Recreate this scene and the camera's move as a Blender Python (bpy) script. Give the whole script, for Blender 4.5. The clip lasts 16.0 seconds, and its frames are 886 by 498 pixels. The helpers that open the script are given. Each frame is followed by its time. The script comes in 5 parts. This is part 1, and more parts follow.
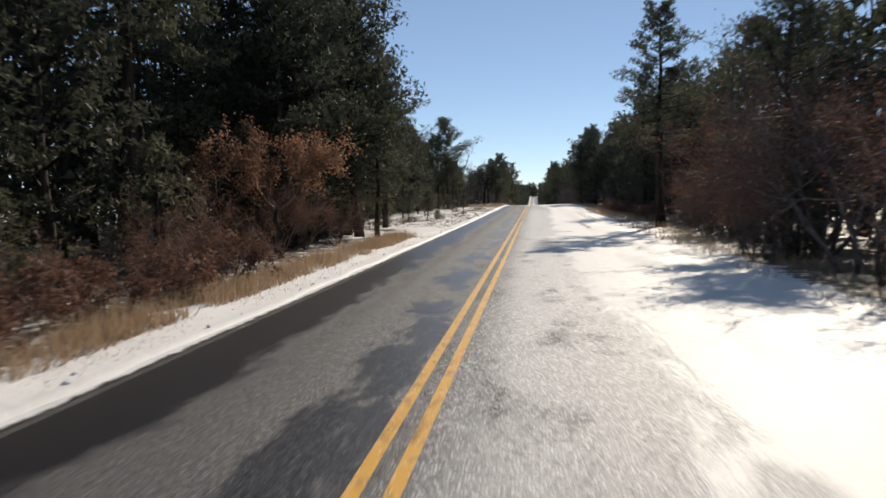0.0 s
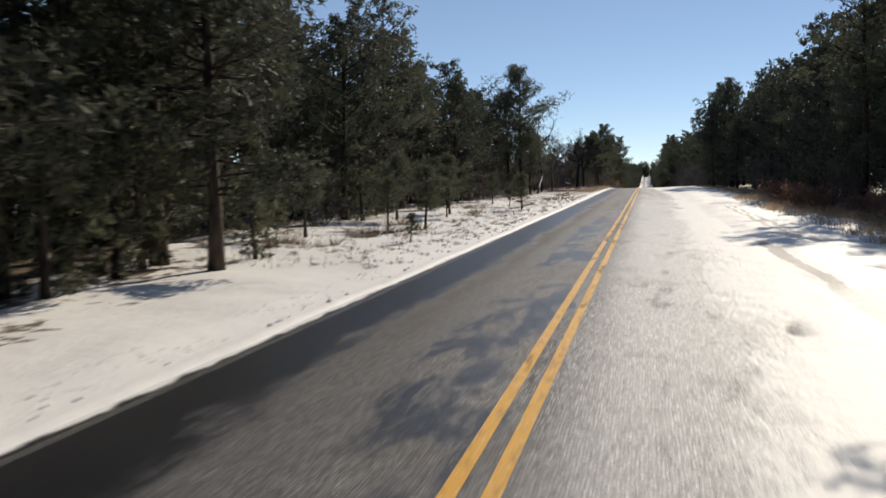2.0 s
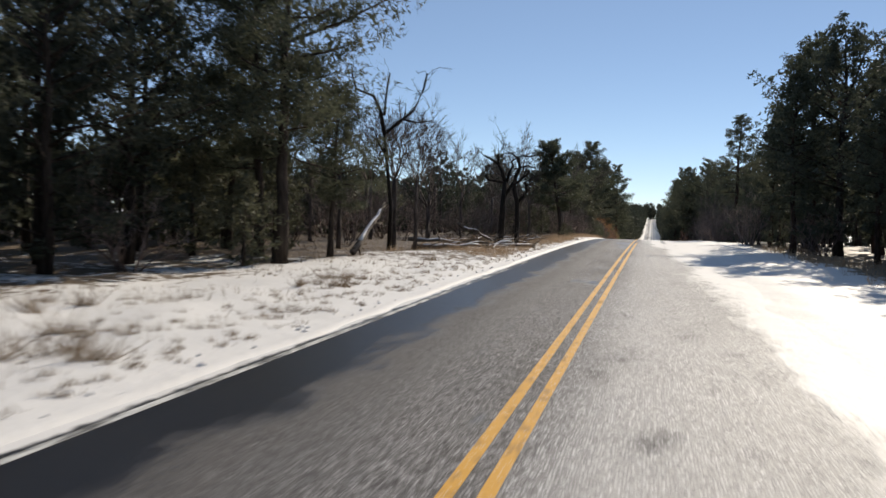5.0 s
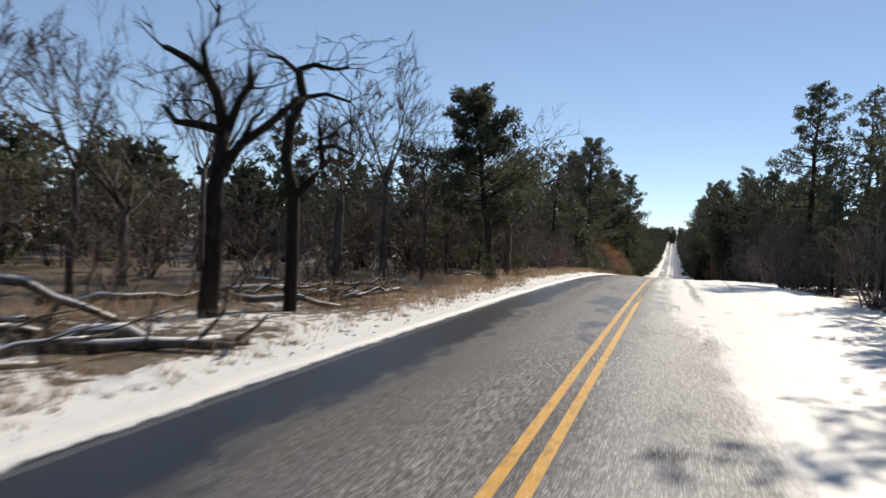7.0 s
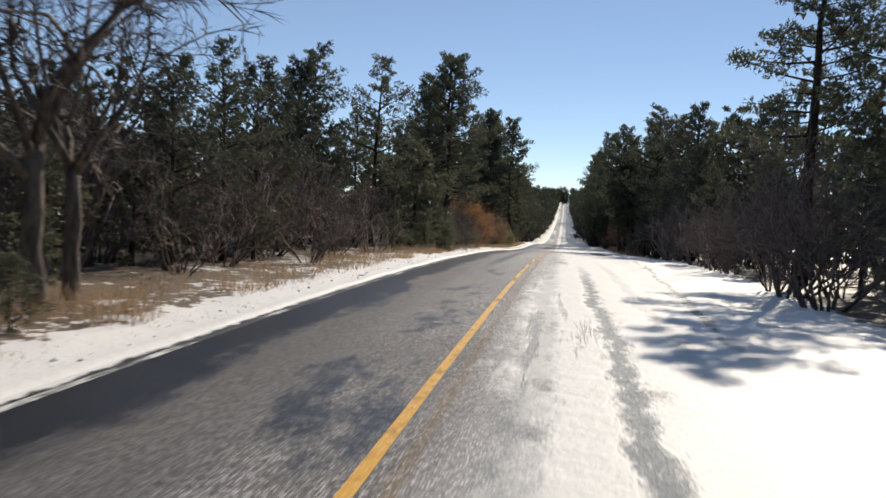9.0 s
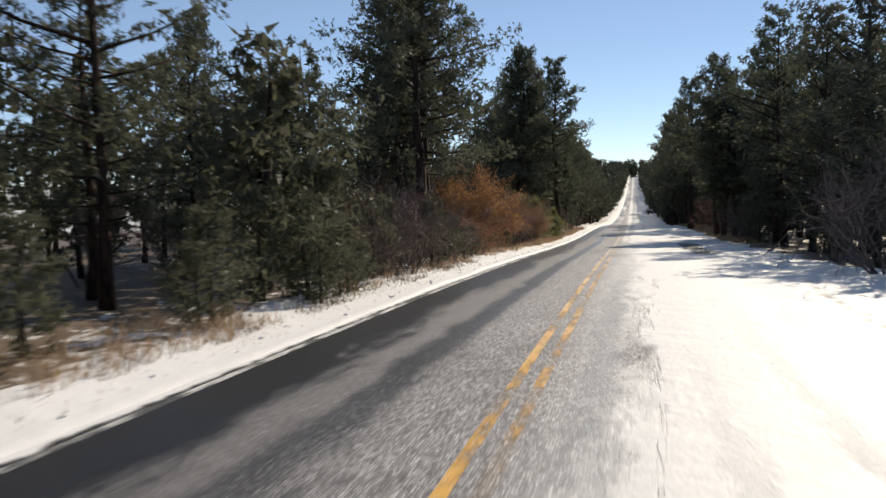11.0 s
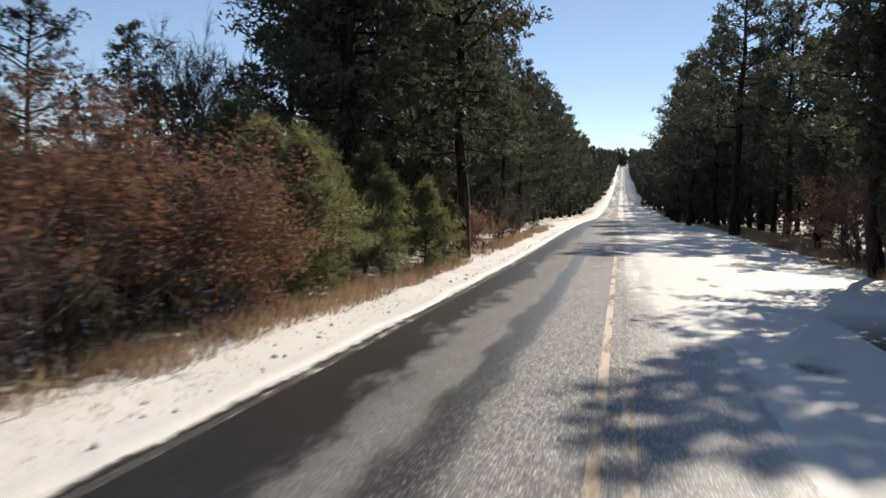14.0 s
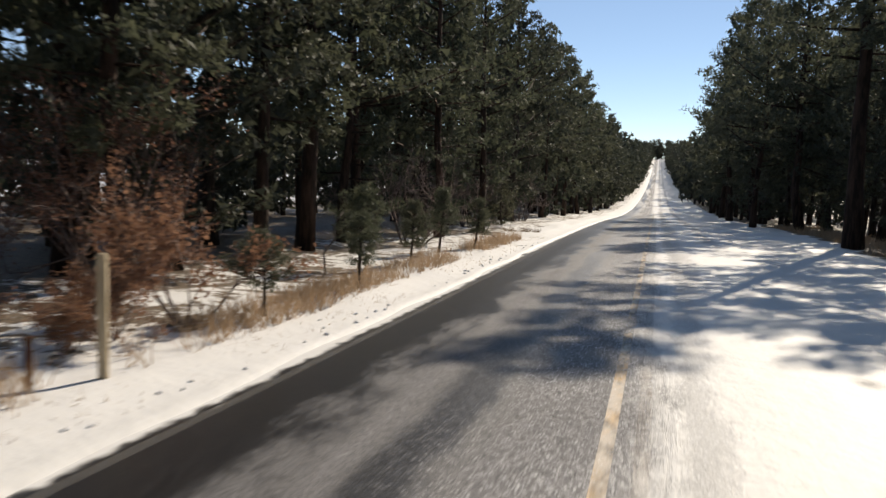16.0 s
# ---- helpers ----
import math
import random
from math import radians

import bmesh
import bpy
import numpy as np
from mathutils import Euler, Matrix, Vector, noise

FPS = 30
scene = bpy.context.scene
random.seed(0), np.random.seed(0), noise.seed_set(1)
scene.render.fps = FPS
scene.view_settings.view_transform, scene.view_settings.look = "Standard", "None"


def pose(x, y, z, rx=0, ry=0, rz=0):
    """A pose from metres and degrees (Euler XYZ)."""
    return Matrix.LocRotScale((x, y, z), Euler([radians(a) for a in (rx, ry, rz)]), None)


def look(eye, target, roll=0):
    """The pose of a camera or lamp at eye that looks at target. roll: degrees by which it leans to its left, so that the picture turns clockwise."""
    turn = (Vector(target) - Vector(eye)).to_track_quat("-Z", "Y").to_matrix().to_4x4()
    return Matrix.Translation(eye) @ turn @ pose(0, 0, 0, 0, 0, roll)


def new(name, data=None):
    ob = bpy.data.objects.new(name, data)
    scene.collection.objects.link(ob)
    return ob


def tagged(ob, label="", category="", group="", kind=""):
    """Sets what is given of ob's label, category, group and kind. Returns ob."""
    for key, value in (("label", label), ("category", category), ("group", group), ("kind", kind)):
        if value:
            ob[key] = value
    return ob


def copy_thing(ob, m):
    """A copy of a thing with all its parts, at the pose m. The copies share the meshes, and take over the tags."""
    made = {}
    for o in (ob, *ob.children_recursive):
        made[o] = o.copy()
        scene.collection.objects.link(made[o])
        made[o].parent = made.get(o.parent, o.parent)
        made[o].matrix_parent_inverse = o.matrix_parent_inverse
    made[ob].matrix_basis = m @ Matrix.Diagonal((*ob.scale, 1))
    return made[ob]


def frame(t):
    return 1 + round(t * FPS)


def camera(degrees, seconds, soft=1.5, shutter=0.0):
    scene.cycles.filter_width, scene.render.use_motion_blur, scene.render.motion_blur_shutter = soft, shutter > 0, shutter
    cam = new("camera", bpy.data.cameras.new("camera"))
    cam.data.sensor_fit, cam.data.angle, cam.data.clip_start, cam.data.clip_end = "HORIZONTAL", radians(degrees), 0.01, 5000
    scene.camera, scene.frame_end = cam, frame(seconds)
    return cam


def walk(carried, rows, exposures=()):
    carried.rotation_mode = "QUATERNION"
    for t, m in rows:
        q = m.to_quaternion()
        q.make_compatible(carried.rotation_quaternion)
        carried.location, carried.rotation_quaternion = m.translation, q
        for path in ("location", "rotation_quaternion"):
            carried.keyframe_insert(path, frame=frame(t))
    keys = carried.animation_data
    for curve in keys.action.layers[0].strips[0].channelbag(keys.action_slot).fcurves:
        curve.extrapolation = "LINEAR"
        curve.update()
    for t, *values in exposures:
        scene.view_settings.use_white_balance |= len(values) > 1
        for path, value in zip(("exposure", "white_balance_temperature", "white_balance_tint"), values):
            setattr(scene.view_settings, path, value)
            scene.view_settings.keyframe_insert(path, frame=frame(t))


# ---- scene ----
cam = camera(56.9, 16.0, soft=1.5, shutter=0.25)
PATH = [
    (0, (0.968, -0.001, 1.848), (-0.152, 9.919, 1.255), -0.97),
    (0.5, (0.923, 7.126, 1.875), (-0.932, 16.914, 1.002), -2.71),
    (1, (0.924, 14.385, 1.906), (-1.109, 24.121, 0.869), -3.57),
    (1.5, (0.932, 21.914, 1.942), (-1.367, 31.591, 0.906), -2.60),
    (2, (0.955, 29.241, 1.979), (-1.470, 38.910, 1.182), -1.34),
    (2.5, (0.986, 36.884, 2.022), (-0.966, 46.687, 1.697), 1.93),
    (3, (1.018, 44.300, 2.067), (-1.165, 54.044, 1.544), 1.83),
    (5.5, (1.036, 84.894, 2.370), (-1.505, 94.560, 2.048), 2.05),
    (6, (1.022, 91.382, 2.426), (-1.442, 101.071, 2.201), 3.59),
    (6.5, (0.976, 98.667, 2.486), (-1.568, 108.335, 2.236), 2.78),
    (7, (0.967, 105.884, 2.543), (-1.733, 115.511, 2.343), 3.10),
    (7.5, (0.973, 112.702, 2.593), (-1.748, 122.325, 2.581), 3.18),
    (8, (0.969, 118.591, 2.620), (-1.272, 128.337, 2.548), 3.49),
    (8.5, (0.980, 124.320, 2.629), (-1.100, 134.095, 2.293), 2.07),
    (9, (1.045, 129.448, 2.623), (-0.401, 139.324, 2.009), 3.07),
    (11.5, (0.963, 160.038, 2.121), (-1.483, 169.694, 1.242), -1.00),
    (12, (0.724, 166.807, 1.882), (-1.818, 176.428, 0.887), 0.30),
    (12.5, (0.466, 173.361, 1.619), (-1.839, 183.027, 0.501), 1.43),
    (13, (0.248, 179.623, 1.338), (-1.944, 189.291, 0.026), 1.69),
    (13.5, (0.073, 185.620, 1.043), (-1.973, 195.331, -0.190), 2.83),
    (14, (-0.016, 191.521, 0.728), (-2.120, 201.245, -0.278), 1.22),
    (14.5, (-0.027, 197.120, 0.437), (-2.104, 206.863, -0.435), 1.78),
    (15, (0.026, 202.438, 0.178), (-2.280, 212.130, -0.682), 2.29),
    (15.5, (0.076, 207.887, -0.069), (-2.394, 217.529, -1.029), 1.19),
    (16, (0.133, 213.180, -0.293), (-2.366, 222.801, -1.385), 1.30),
]
walk(cam, [(t, look(eye, target, roll)) for t, eye, target, roll in PATH], [(0.0, -0.02, 7200, 10), (3.0, -0.05, 7200, 10), (6.0, 0.1, 7150, 10), (7.0, 0.15, 7150, 10), (9.0, 0.08, 7150, 10), (11.5, 0.15, 7250, 10), (13.5, 0.13, 7250, 10), (14.5, 0.25, 7300, 10), (15.5, 0.2, 7350, 10), (16.0, 0.2, 7350, 10)])

# ---- sky and sun ----
SUN_AZ, SUN_EL = 19.0, 32.0
world = bpy.data.worlds.new("sky")
scene.world = world
world.use_nodes = True
wn, wl = world.node_tree.nodes, world.node_tree.links
sky = wn.new("ShaderNodeTexSky")
sky.sky_type, sky.sun_disc = "NISHITA", False
sky.sun_elevation, sky.sun_rotation = radians(SUN_EL), radians(SUN_AZ)
sky.altitude, sky.air_density, sky.dust_density, sky.ozone_density = 2100, 0.75, 0.0, 2.0
haze = wn.new("ShaderNodeMix")
haze.data_type = "RGBA"
haze.inputs[0].default_value = 0.3
haze.inputs[7].default_value = (2.4, 3.7, 6.0, 1)
wl.new(sky.outputs[0], haze.inputs[6])
wl.new(haze.outputs[2], wn["Background"].inputs[0])
wn["Background"].inputs[1].default_value = 0.12
sun = new("sun", bpy.data.lights.new("sun", "SUN"))
sun.data.energy, sun.data.angle, sun.data.color = 5.0, radians(0.55), (1.0, 0.93, 0.83)
s_dir = Vector((math.sin(radians(SUN_AZ)) * math.cos(radians(SUN_EL)), math.cos(radians(SUN_AZ)) * math.cos(radians(SUN_EL)), math.sin(radians(SUN_EL))))
sun.matrix_world = look(s_dir * 100, (0, 0, 0))


# ---- materials ----
class Mat:
    """A node material in the making."""

    def __init__(self, name, rough=0.8, spec=0.3):
        self.m = bpy.data.materials.new(name)
        self.m.use_nodes = True
        self.n, self.l = self.m.node_tree.nodes, self.m.node_tree.links
        self.p = self.n["Principled BSDF"]
        self.p.inputs["Roughness"].default_value = rough
        self.p.inputs["Specular IOR Level"].default_value = spec
        self.pos = self.n.new("ShaderNodeNewGeometry").outputs["Position"]

    def val(self, a, socket):
        if isinstance(a, (int, float)):
            socket.default_value = a
        elif isinstance(a, tuple):
            socket.default_value = (*a, 1) if len(a) == 3 and socket.type == "RGBA" else a
        else:
            self.l.new(a, socket)

    def math(self, op, a, b=0.0, clamp=False):
        nd = self.n.new("ShaderNodeMath")
        nd.operation, nd.use_clamp = op, clamp
        self.val(a, nd.inputs[0])
        self.val(b, nd.inputs[1])
        return nd.outputs[0]

    def noise(self, scale, detail=3.0, stretch=(1, 1, 1), rough=0.55, vec=None, shift=0.0):
        mp = self.n.new("ShaderNodeMapping")
        mp.inputs["Scale"].default_value = stretch
        mp.inputs["Location"].default_value = (shift, shift * 0.7, 0)
        self.l.new(vec or self.pos, mp.inputs["Vector"])
        nd = self.n.new("ShaderNodeTexNoise")
        nd.inputs["Scale"].default_value, nd.inputs["Detail"].default_value, nd.inputs["Roughness"].default_value = scale, detail, rough
        self.l.new(mp.outputs[0], nd.inputs["Vector"])
        return nd.outputs["Fac"]

    def grains(self, scale, share, stretch=(1, 1, 1)):
        """Scattered grains: 1 on a share of the cells of a fine net, 0 between them."""
        mp = self.n.new("ShaderNodeMapping")
        mp.inputs["Scale"].default_value = stretch
        self.l.new(self.pos, mp.inputs["Vector"])
        nd = self.n.new("ShaderNodeTexVoronoi")
        nd.inputs["Scale"].default_value = scale
        self.l.new(mp.outputs[0], nd.inputs["Vector"])
        pick = self.n.new("ShaderNodeSeparateColor")
        self.l.new(nd.outputs["Color"], pick.inputs[0])
        return self.math("MULTIPLY", self.step(nd.outputs["Distance"], 0.5, 0.25), self.step(pick.outputs[0], 1.0 - share, 1.03 - share))

    def step(self, a, lo, hi, to0=0.0, to1=1.0):
        nd = self.n.new("ShaderNodeMapRange")
        nd.interpolation_type = "SMOOTHSTEP"
        self.val(a, nd.inputs[0])
        for i, v in enumerate((lo, hi, to0, to1)):
            self.val(v, nd.inputs[i + 1])
        return nd.outputs[0]

    def mix(self, f, a, b):
        nd = self.n.new("ShaderNodeMix")
        nd.data_type = "RGBA"
        self.val(f, nd.inputs[0])
        self.val(a, nd.inputs[6])
        self.val(b, nd.inputs[7])
        return nd.outputs[2]

    def xyz(self, vec=None):
        nd = self.n.new("ShaderNodeSeparateXYZ")
        self.l.new(vec or self.pos, nd.inputs[0])
        return nd.outputs

    def island(self):
        return self.n.new("ShaderNodeNewGeometry").outputs["Random Per Island"]

    def each(self):
        return self.n.new("ShaderNodeObjectInfo").outputs["Random"]

    def obj(self):
        return self.n.new("ShaderNodeTexCoord").outputs["Object"]

    def bump(self, h, strength=0.3, dist=0.02):
        nd = self.n.new("ShaderNodeBump")
        nd.inputs["Strength"].default_value, nd.inputs["Distance"].default_value = strength, dist
        self.l.new(h, nd.inputs["Height"])
        self.l.new(nd.outputs[0], self.p.inputs["Normal"])

    def color(self, c):
        self.val(c, self.p.inputs["Base Color"])

    def rough(self, r):
        self.val(r, self.p.inputs["Roughness"])

    def curve_y(self, points):
        """A number that follows the way along the road, linear between (y, value) points, values from -4 to 4."""
        nd = self.n.new("ShaderNodeValToRGB")
        lo, hi = points[0][0], points[-1][0]
        e = nd.color_ramp.elements
        for i, (y, v) in enumerate(points):
            q = e[i] if i < 2 else e.new((y - lo) / (hi - lo))
            q.position = (y - lo) / (hi - lo)
        for q, (y, v) in zip(sorted(e, key=lambda q: q.position), points):
            g = (v + 4) / 8
            q.color = (g, g, g, 1)
        self.l.new(self.math("DIVIDE", self.math("SUBTRACT", self.xyz()[1], lo), hi - lo, True), nd.inputs[0])
        return self.math("SUBTRACT", self.math("MULTIPLY", nd.outputs[0], 8.0), 4.0)


SNOW, DEEP_SNOW = (0.62, 0.612, 0.6), (0.69, 0.68, 0.667)


def snow_cover(k):
    """How much snow lies on the road, 0 to 1, and how much frost."""
    x = k.xyz()[0]
    edge = k.curve_y([(-60, 1.9), (0, 2.1), (25, 1.7), (60, 1.9), (85, 2.4), (112, 2.0), (124, 1.1), (128, 1.0), (132, 0.45), (150, 0.45), (165, 0.8), (181, 0.9), (188, 0.45), (195, 1.1), (203, 1.0), (209, 0.1), (215, 0.0), (260, 0.0), (330, -0.6), (600, -1.2)])
    big = k.noise(0.55, 3, (1, 0.3, 1))
    fine = k.noise(5.0, 4, (1, 0.35, 1), 0.65, None, 7.0)
    streak = k.noise(2.2, 7, (1, 0.06, 1), 0.72, None, 3.0)
    d = k.math("SUBTRACT", x, edge)
    d = k.math("ADD", d, k.math("MULTIPLY", k.math("SUBTRACT", big, 0.5), k.curve_y([(-60, 2.2), (150, 2.2), (180, 1.2), (200, 0.7), (800, 0.8)])))
    d = k.math("ADD", d, k.math("MULTIPLY", k.math("SUBTRACT", fine, 0.5), 0.9))
    # wheel tracks worn through the snow
    track = k.math("MULTIPLY", k.step(streak, 0.53, 0.66), k.curve_y([(-60, 0.2), (118, 0.2), (140, 0.85), (170, 0.7), (188, 0.25), (230, 0.2), (800, 0.5)]))
    d = k.math("SUBTRACT", d, track)
    wander = k.math("MULTIPLY", k.math("SUBTRACT", k.noise(0.09, 3, (0, 1, 0), 0.6, None, 41.0), 0.5), 1.0)
    worn = 1.0
    for xc, wd, y0, y1, deep in ((1.72, 0.17, 128, 164, 0.95), (0.75, 0.24, 124, 182, 0.5), (2.6, 0.16, 136, 172, 0.4), (0.6, 0.2, 200, 420, 0.45), (-1.0, 0.4, 225, 900, 0.85), (0.75, 0.35, 225, 900, 0.7), (2.1, 0.3, 240, 900, 0.75)):
        off = k.math("ABSOLUTE", k.math("SUBTRACT", k.math("ADD", x, wander), xc))
        off = k.math("ADD", off, k.math("MULTIPLY", k.math("SUBTRACT", fine, 0.5), 0.6))
        m = k.math("MULTIPLY", k.step(off, wd * 1.35, wd * 0.25), k.math("MULTIPLY", k.step(k.xyz()[1], y0, y0 + 6.0), k.step(k.xyz()[1], float(y1), y1 - 14.0)))
        worn = k.math("MULTIPLY", worn, k.math("SUBTRACT", 1.0, k.math("MULTIPLY", m, deep), True))
    full = k.math("MULTIPLY", k.step(d, -0.15, 0.45), worn)
    frost = k.math("MULTIPLY", k.step(x, -0.15, 0.9), k.step(k.noise(1.6, 4, (1, 0.3, 1), 0.6, None, 11.0), 0.22, 0.46))
    frost = k.math("MULTIPLY", frost, k.curve_y([(-60, 1.0), (80, 1.0), (95, 0.55), (120, 0.6), (140, 1.0), (800, 1.0)]))
    frost = k.math("MULTIPLY", frost, k.math("ADD", k.math("MULTIPLY", worn, 0.6), 0.4))
    left = k.step(k.math("ADD", x, k.math("MULTIPLY", k.math("SUBTRACT", k.noise(2.6, 6, (0.6, 1, 1), 0.75, None, 15.0), 0.5), 0.34)), -3.13, -3.22)
    far = k.math("MULTIPLY", k.step(k.xyz()[1], 210.0, 420.0, 0.0, 0.8), k.step(k.noise(0.9, 4, (1, 0.03, 1), 0.55, None, 5.0), 0.44, 0.6))
    full = k.math("MAXIMUM", full, k.math("MAXIMUM", left, k.math("MULTIPLY", far, worn)))
    # small bare patches, melted through to the asphalt
    hole = k.math("MULTIPLY", k.step(k.noise(0.8, 2, (1, 0.45, 1), 0.5, None, 23.0), 0.66, 0.76), k.step(x, 2.9, 2.4))
    # smears scraped bare in the right lane
    smear = k.math("SUBTRACT", k.noise(3.2, 5, (1, 0.5, 1), 0.7, None, 61.0), 0.5)
    y = k.xyz()[1]
    for xc, yc, wx, wy in ((1.79, 9.95, 0.22, 0.45), (1.69, 9.1, 0.28, 0.2), (1.36, 11.2, 0.2, 0.3), (1.85, 14.8, 0.12, 0.25), (1.28, 15.0, 0.16, 0.4), (1.9, 13.8, 0.14, 0.3), (1.8, 20.5, 0.14, 0.5), (1.22, 32.6, 0.14, 0.5), (1.74, 31.3, 0.3, 0.2), (1.29, 43.9, 0.14, 0.4), (1.25, 41.8, 0.15, 0.4), (1.22, 40.4, 0.18, 0.4), (3.79, 58.1, 0.5, 0.9), (1.75, 124.0, 0.14, 0.35), (1.72, 126.0, 0.1, 0.4), (0.91, 135.8, 0.14, 0.3), (0.93, 137.5, 0.12, 0.3), (0.94, 139.2, 0.1, 0.35), (0.94, 141.6, 0.12, 0.6), (2.0, 137.4, 0.22, 0.3), (1.4, 183.1, 0.3, 0.18), (1.37, 182.0, 0.34, 0.18), (1.41, 181.1, 0.26, 0.22)):
        q = k.math("ADD", k.math("POWER", k.math("DIVIDE", k.math("SUBTRACT", x, xc), wx), 2.0), k.math("POWER", k.math("DIVIDE", k.math("SUBTRACT", y, yc), wy), 2.0))
        q = k.math("ADD", q, k.math("MULTIPLY", smear, 9.0))
        hole = k.math("MAXIMUM", hole, k.math("MULTIPLY", k.step(q, 1.3, -0.6), 0.6))
    bare = k.math("SUBTRACT", 1.0, hole)
    return k.math("MULTIPLY", full, bare), k.math("MULTIPLY", frost, bare), worn, left


def asphalt():
    k = Mat("wet_asphalt", 0.5, 0.1)
    x, y, z = k.xyz()
    full, frost, worn, left = snow_cover(k)
    jag = k.math("SUBTRACT", k.noise(1.5, 8, (0.9, 0.32, 1), 0.72, None, 19.0), 0.5)
    wide = k.math("SUBTRACT", k.noise(0.16, 2, (1, 0.6, 1), 0.5, None, 6.0), 0.5)
    wob = k.math("ADD", x, k.math("ADD", k.math("MULTIPLY", jag, 2.0), k.math("MULTIPLY", wide, 1.0)))
    lane = k.step(wob, -1.55, -2.35)
    inner = k.math("MULTIPLY", k.step(wob, -1.5, -0.9), k.step(wob, 0.2, -0.3))
    blot = k.step(k.math("ADD", k.math("ADD", k.math("MULTIPLY", k.noise(0.75, 7, (0.8, 0.35, 1), 0.68, None, 2.0), 0.72), k.math("MULTIPLY", k.noise(3.4, 6, (1, 0.22, 1), 0.7, None, 17.0), 0.28)), k.curve_y([(-60, 0.05), (58, 0.05), (76, -0.06), (118, -0.05), (128, 0.03), (150, 0.03), (168, -0.07), (230, -0.07), (800, -0.03)])), 0.43, 0.58)
    # wet wheel track; near y 185 to 215 its dark also holds tree shade
    wheel = k.math("ABSOLUTE", k.math("ADD", k.math("ADD", x, 1.3), k.math("ADD", k.math("MULTIPLY", jag, 0.8), k.math("MULTIPLY", wide, 0.15))))
    wheel = k.math("MULTIPLY", k.step(wheel, 0.5, 0.1), k.curve_y([(-60, 0.55), (60, 0.4), (100, 0.3), (150, 0.5), (162, 0.95), (215, 0.95), (260, 0.5), (800, 0.3)]))
    wet = k.math("MAXIMUM", k.math("MAXIMUM", lane, wheel), k.math("MULTIPLY", inner, k.math("MULTIPLY", blot, 0.95)), True)
    grain = k.noise(38.0, 4, (1, 0.5, 1), 0.9)
    chips = k.step(k.noise(15.0, 5, (1, 0.35, 1), 0.85, None, 13.0), 0.4, 0.6)
    dry = k.mix(k.step(grain, 0.34, 0.62), (0.026, 0.025, 0.026), (0.14, 0.134, 0.135))
    dry = k.mix(k.math("MULTIPLY", chips, 0.5), dry, (0.03, 0.029, 0.029))
    dry = k.mix(k.math("MULTIPLY", k.step(k.noise(1.2, 5, (1, 0.4, 1), 0.7), 0.35, 0.7), 0.45), dry, (0.085, 0.077, 0.073))
    wetc = k.mix(k.step(grain, 0.42, 0.7), (0.004, 0.004, 0.005), (0.022, 0.022, 0.024))
    c = k.mix(wet, dry, wetc)
    # ice on the asphalt, its sun glitter put into the colour as pale specks
    ice = k.step(k.noise(24.0, 5, (1, 0.5, 1), 0.9, None, 29.0), 0.47, 0.62)
    icy = k.math("MULTIPLY", k.step(x, -2.4, -0.5, 0.2, 1.0), k.step(k.noise(0.35, 3, (1, 0.35, 1), 0.6, None, 51.0), 0.25, 0.5, 0.4, 1.0))
    icy = k.math("MULTIPLY", icy, k.math("MAXIMUM", k.step(x, -0.2, 0.3), k.curve_y([(-60, 0.6), (70, 0.6), (130, 0.8), (160, 1.0), (800, 1.0)])))
    ice = k.math("MULTIPLY", k.math("MULTIPLY", ice, icy), k.math("SUBTRACT", 1.0, k.math("MULTIPLY", wet, 0.8)))
    c = k.mix(k.math("MULTIPLY", ice, 0.7), c, (0.5, 0.495, 0.5))
    veil = k.math("MULTIPLY", k.math("MULTIPLY", k.curve_y([(-60, 0.06), (110, 0.08), (150, 0.16), (165, 0.38), (800, 0.44)]), k.math("SUBTRACT", 1.0, wet)), k.step(grain, 0.3, 0.6, 0.4, 1.0))
    c = k.mix(veil, c, (0.4, 0.39, 0.4))
    speck = k.step(k.noise(36.0, 5, (1, 0.5, 1), 0.85, None, 9.0), 0.3, 0.55)
    rime = k.math("MULTIPLY", frost, speck)
    c = k.mix(k.math("MULTIPLY", rime, 0.9), c, k.mix(grain, (0.25, 0.247, 0.25), (0.5, 0.496, 0.497)))
    damp = k.math("MULTIPLY", inner, blot)
    # sun glints painted as scattered near-white grains over ice and frost
    sparkle = k.math("MULTIPLY", k.math("MULTIPLY", icy, k.step(x, -1.9, -0.5, 0.12, 1.0)), k.math("SUBTRACT", 1.0, k.math("MULTIPLY", k.math("MAXIMUM", lane, k.math("MULTIPLY", damp, 0.75)), 0.95)))
    glint = k.math("MULTIPLY", k.grains(40.0, 0.44, (1, 0.7, 1)), k.math("MAXIMUM", sparkle, frost), True)
    c = k.mix(k.math("MULTIPLY", glint, 0.85), c, (0.78, 0.78, 0.79))
    slush = k.math("MULTIPLY", k.math("SUBTRACT", 1.0, worn), k.step(y, 190.0, 180.0))
    c = k.mix(k.math("MULTIPLY", slush, 0.9), c, (0.17, 0.2, 0.22))
    scuff = k.step(k.noise(1.7, 5, (1, 0.25, 1), 0.7, None, 8.0), 0.52, 0.74)
    c = k.mix(full, c, k.mix(k.math("MULTIPLY", scuff, 0.35), k.mix(left, SNOW, DEEP_SNOW), (0.52, 0.5, 0.48)))
    k.color(c)
    bare = k.math("SUBTRACT", 1.0, full, True)
    film = k.math("MULTIPLY", k.math("MAXIMUM", k.math("MAXIMUM", wet, k.math("MULTIPLY", ice, 0.8)), k.math("MULTIPLY", rime, 0.75)), bare)
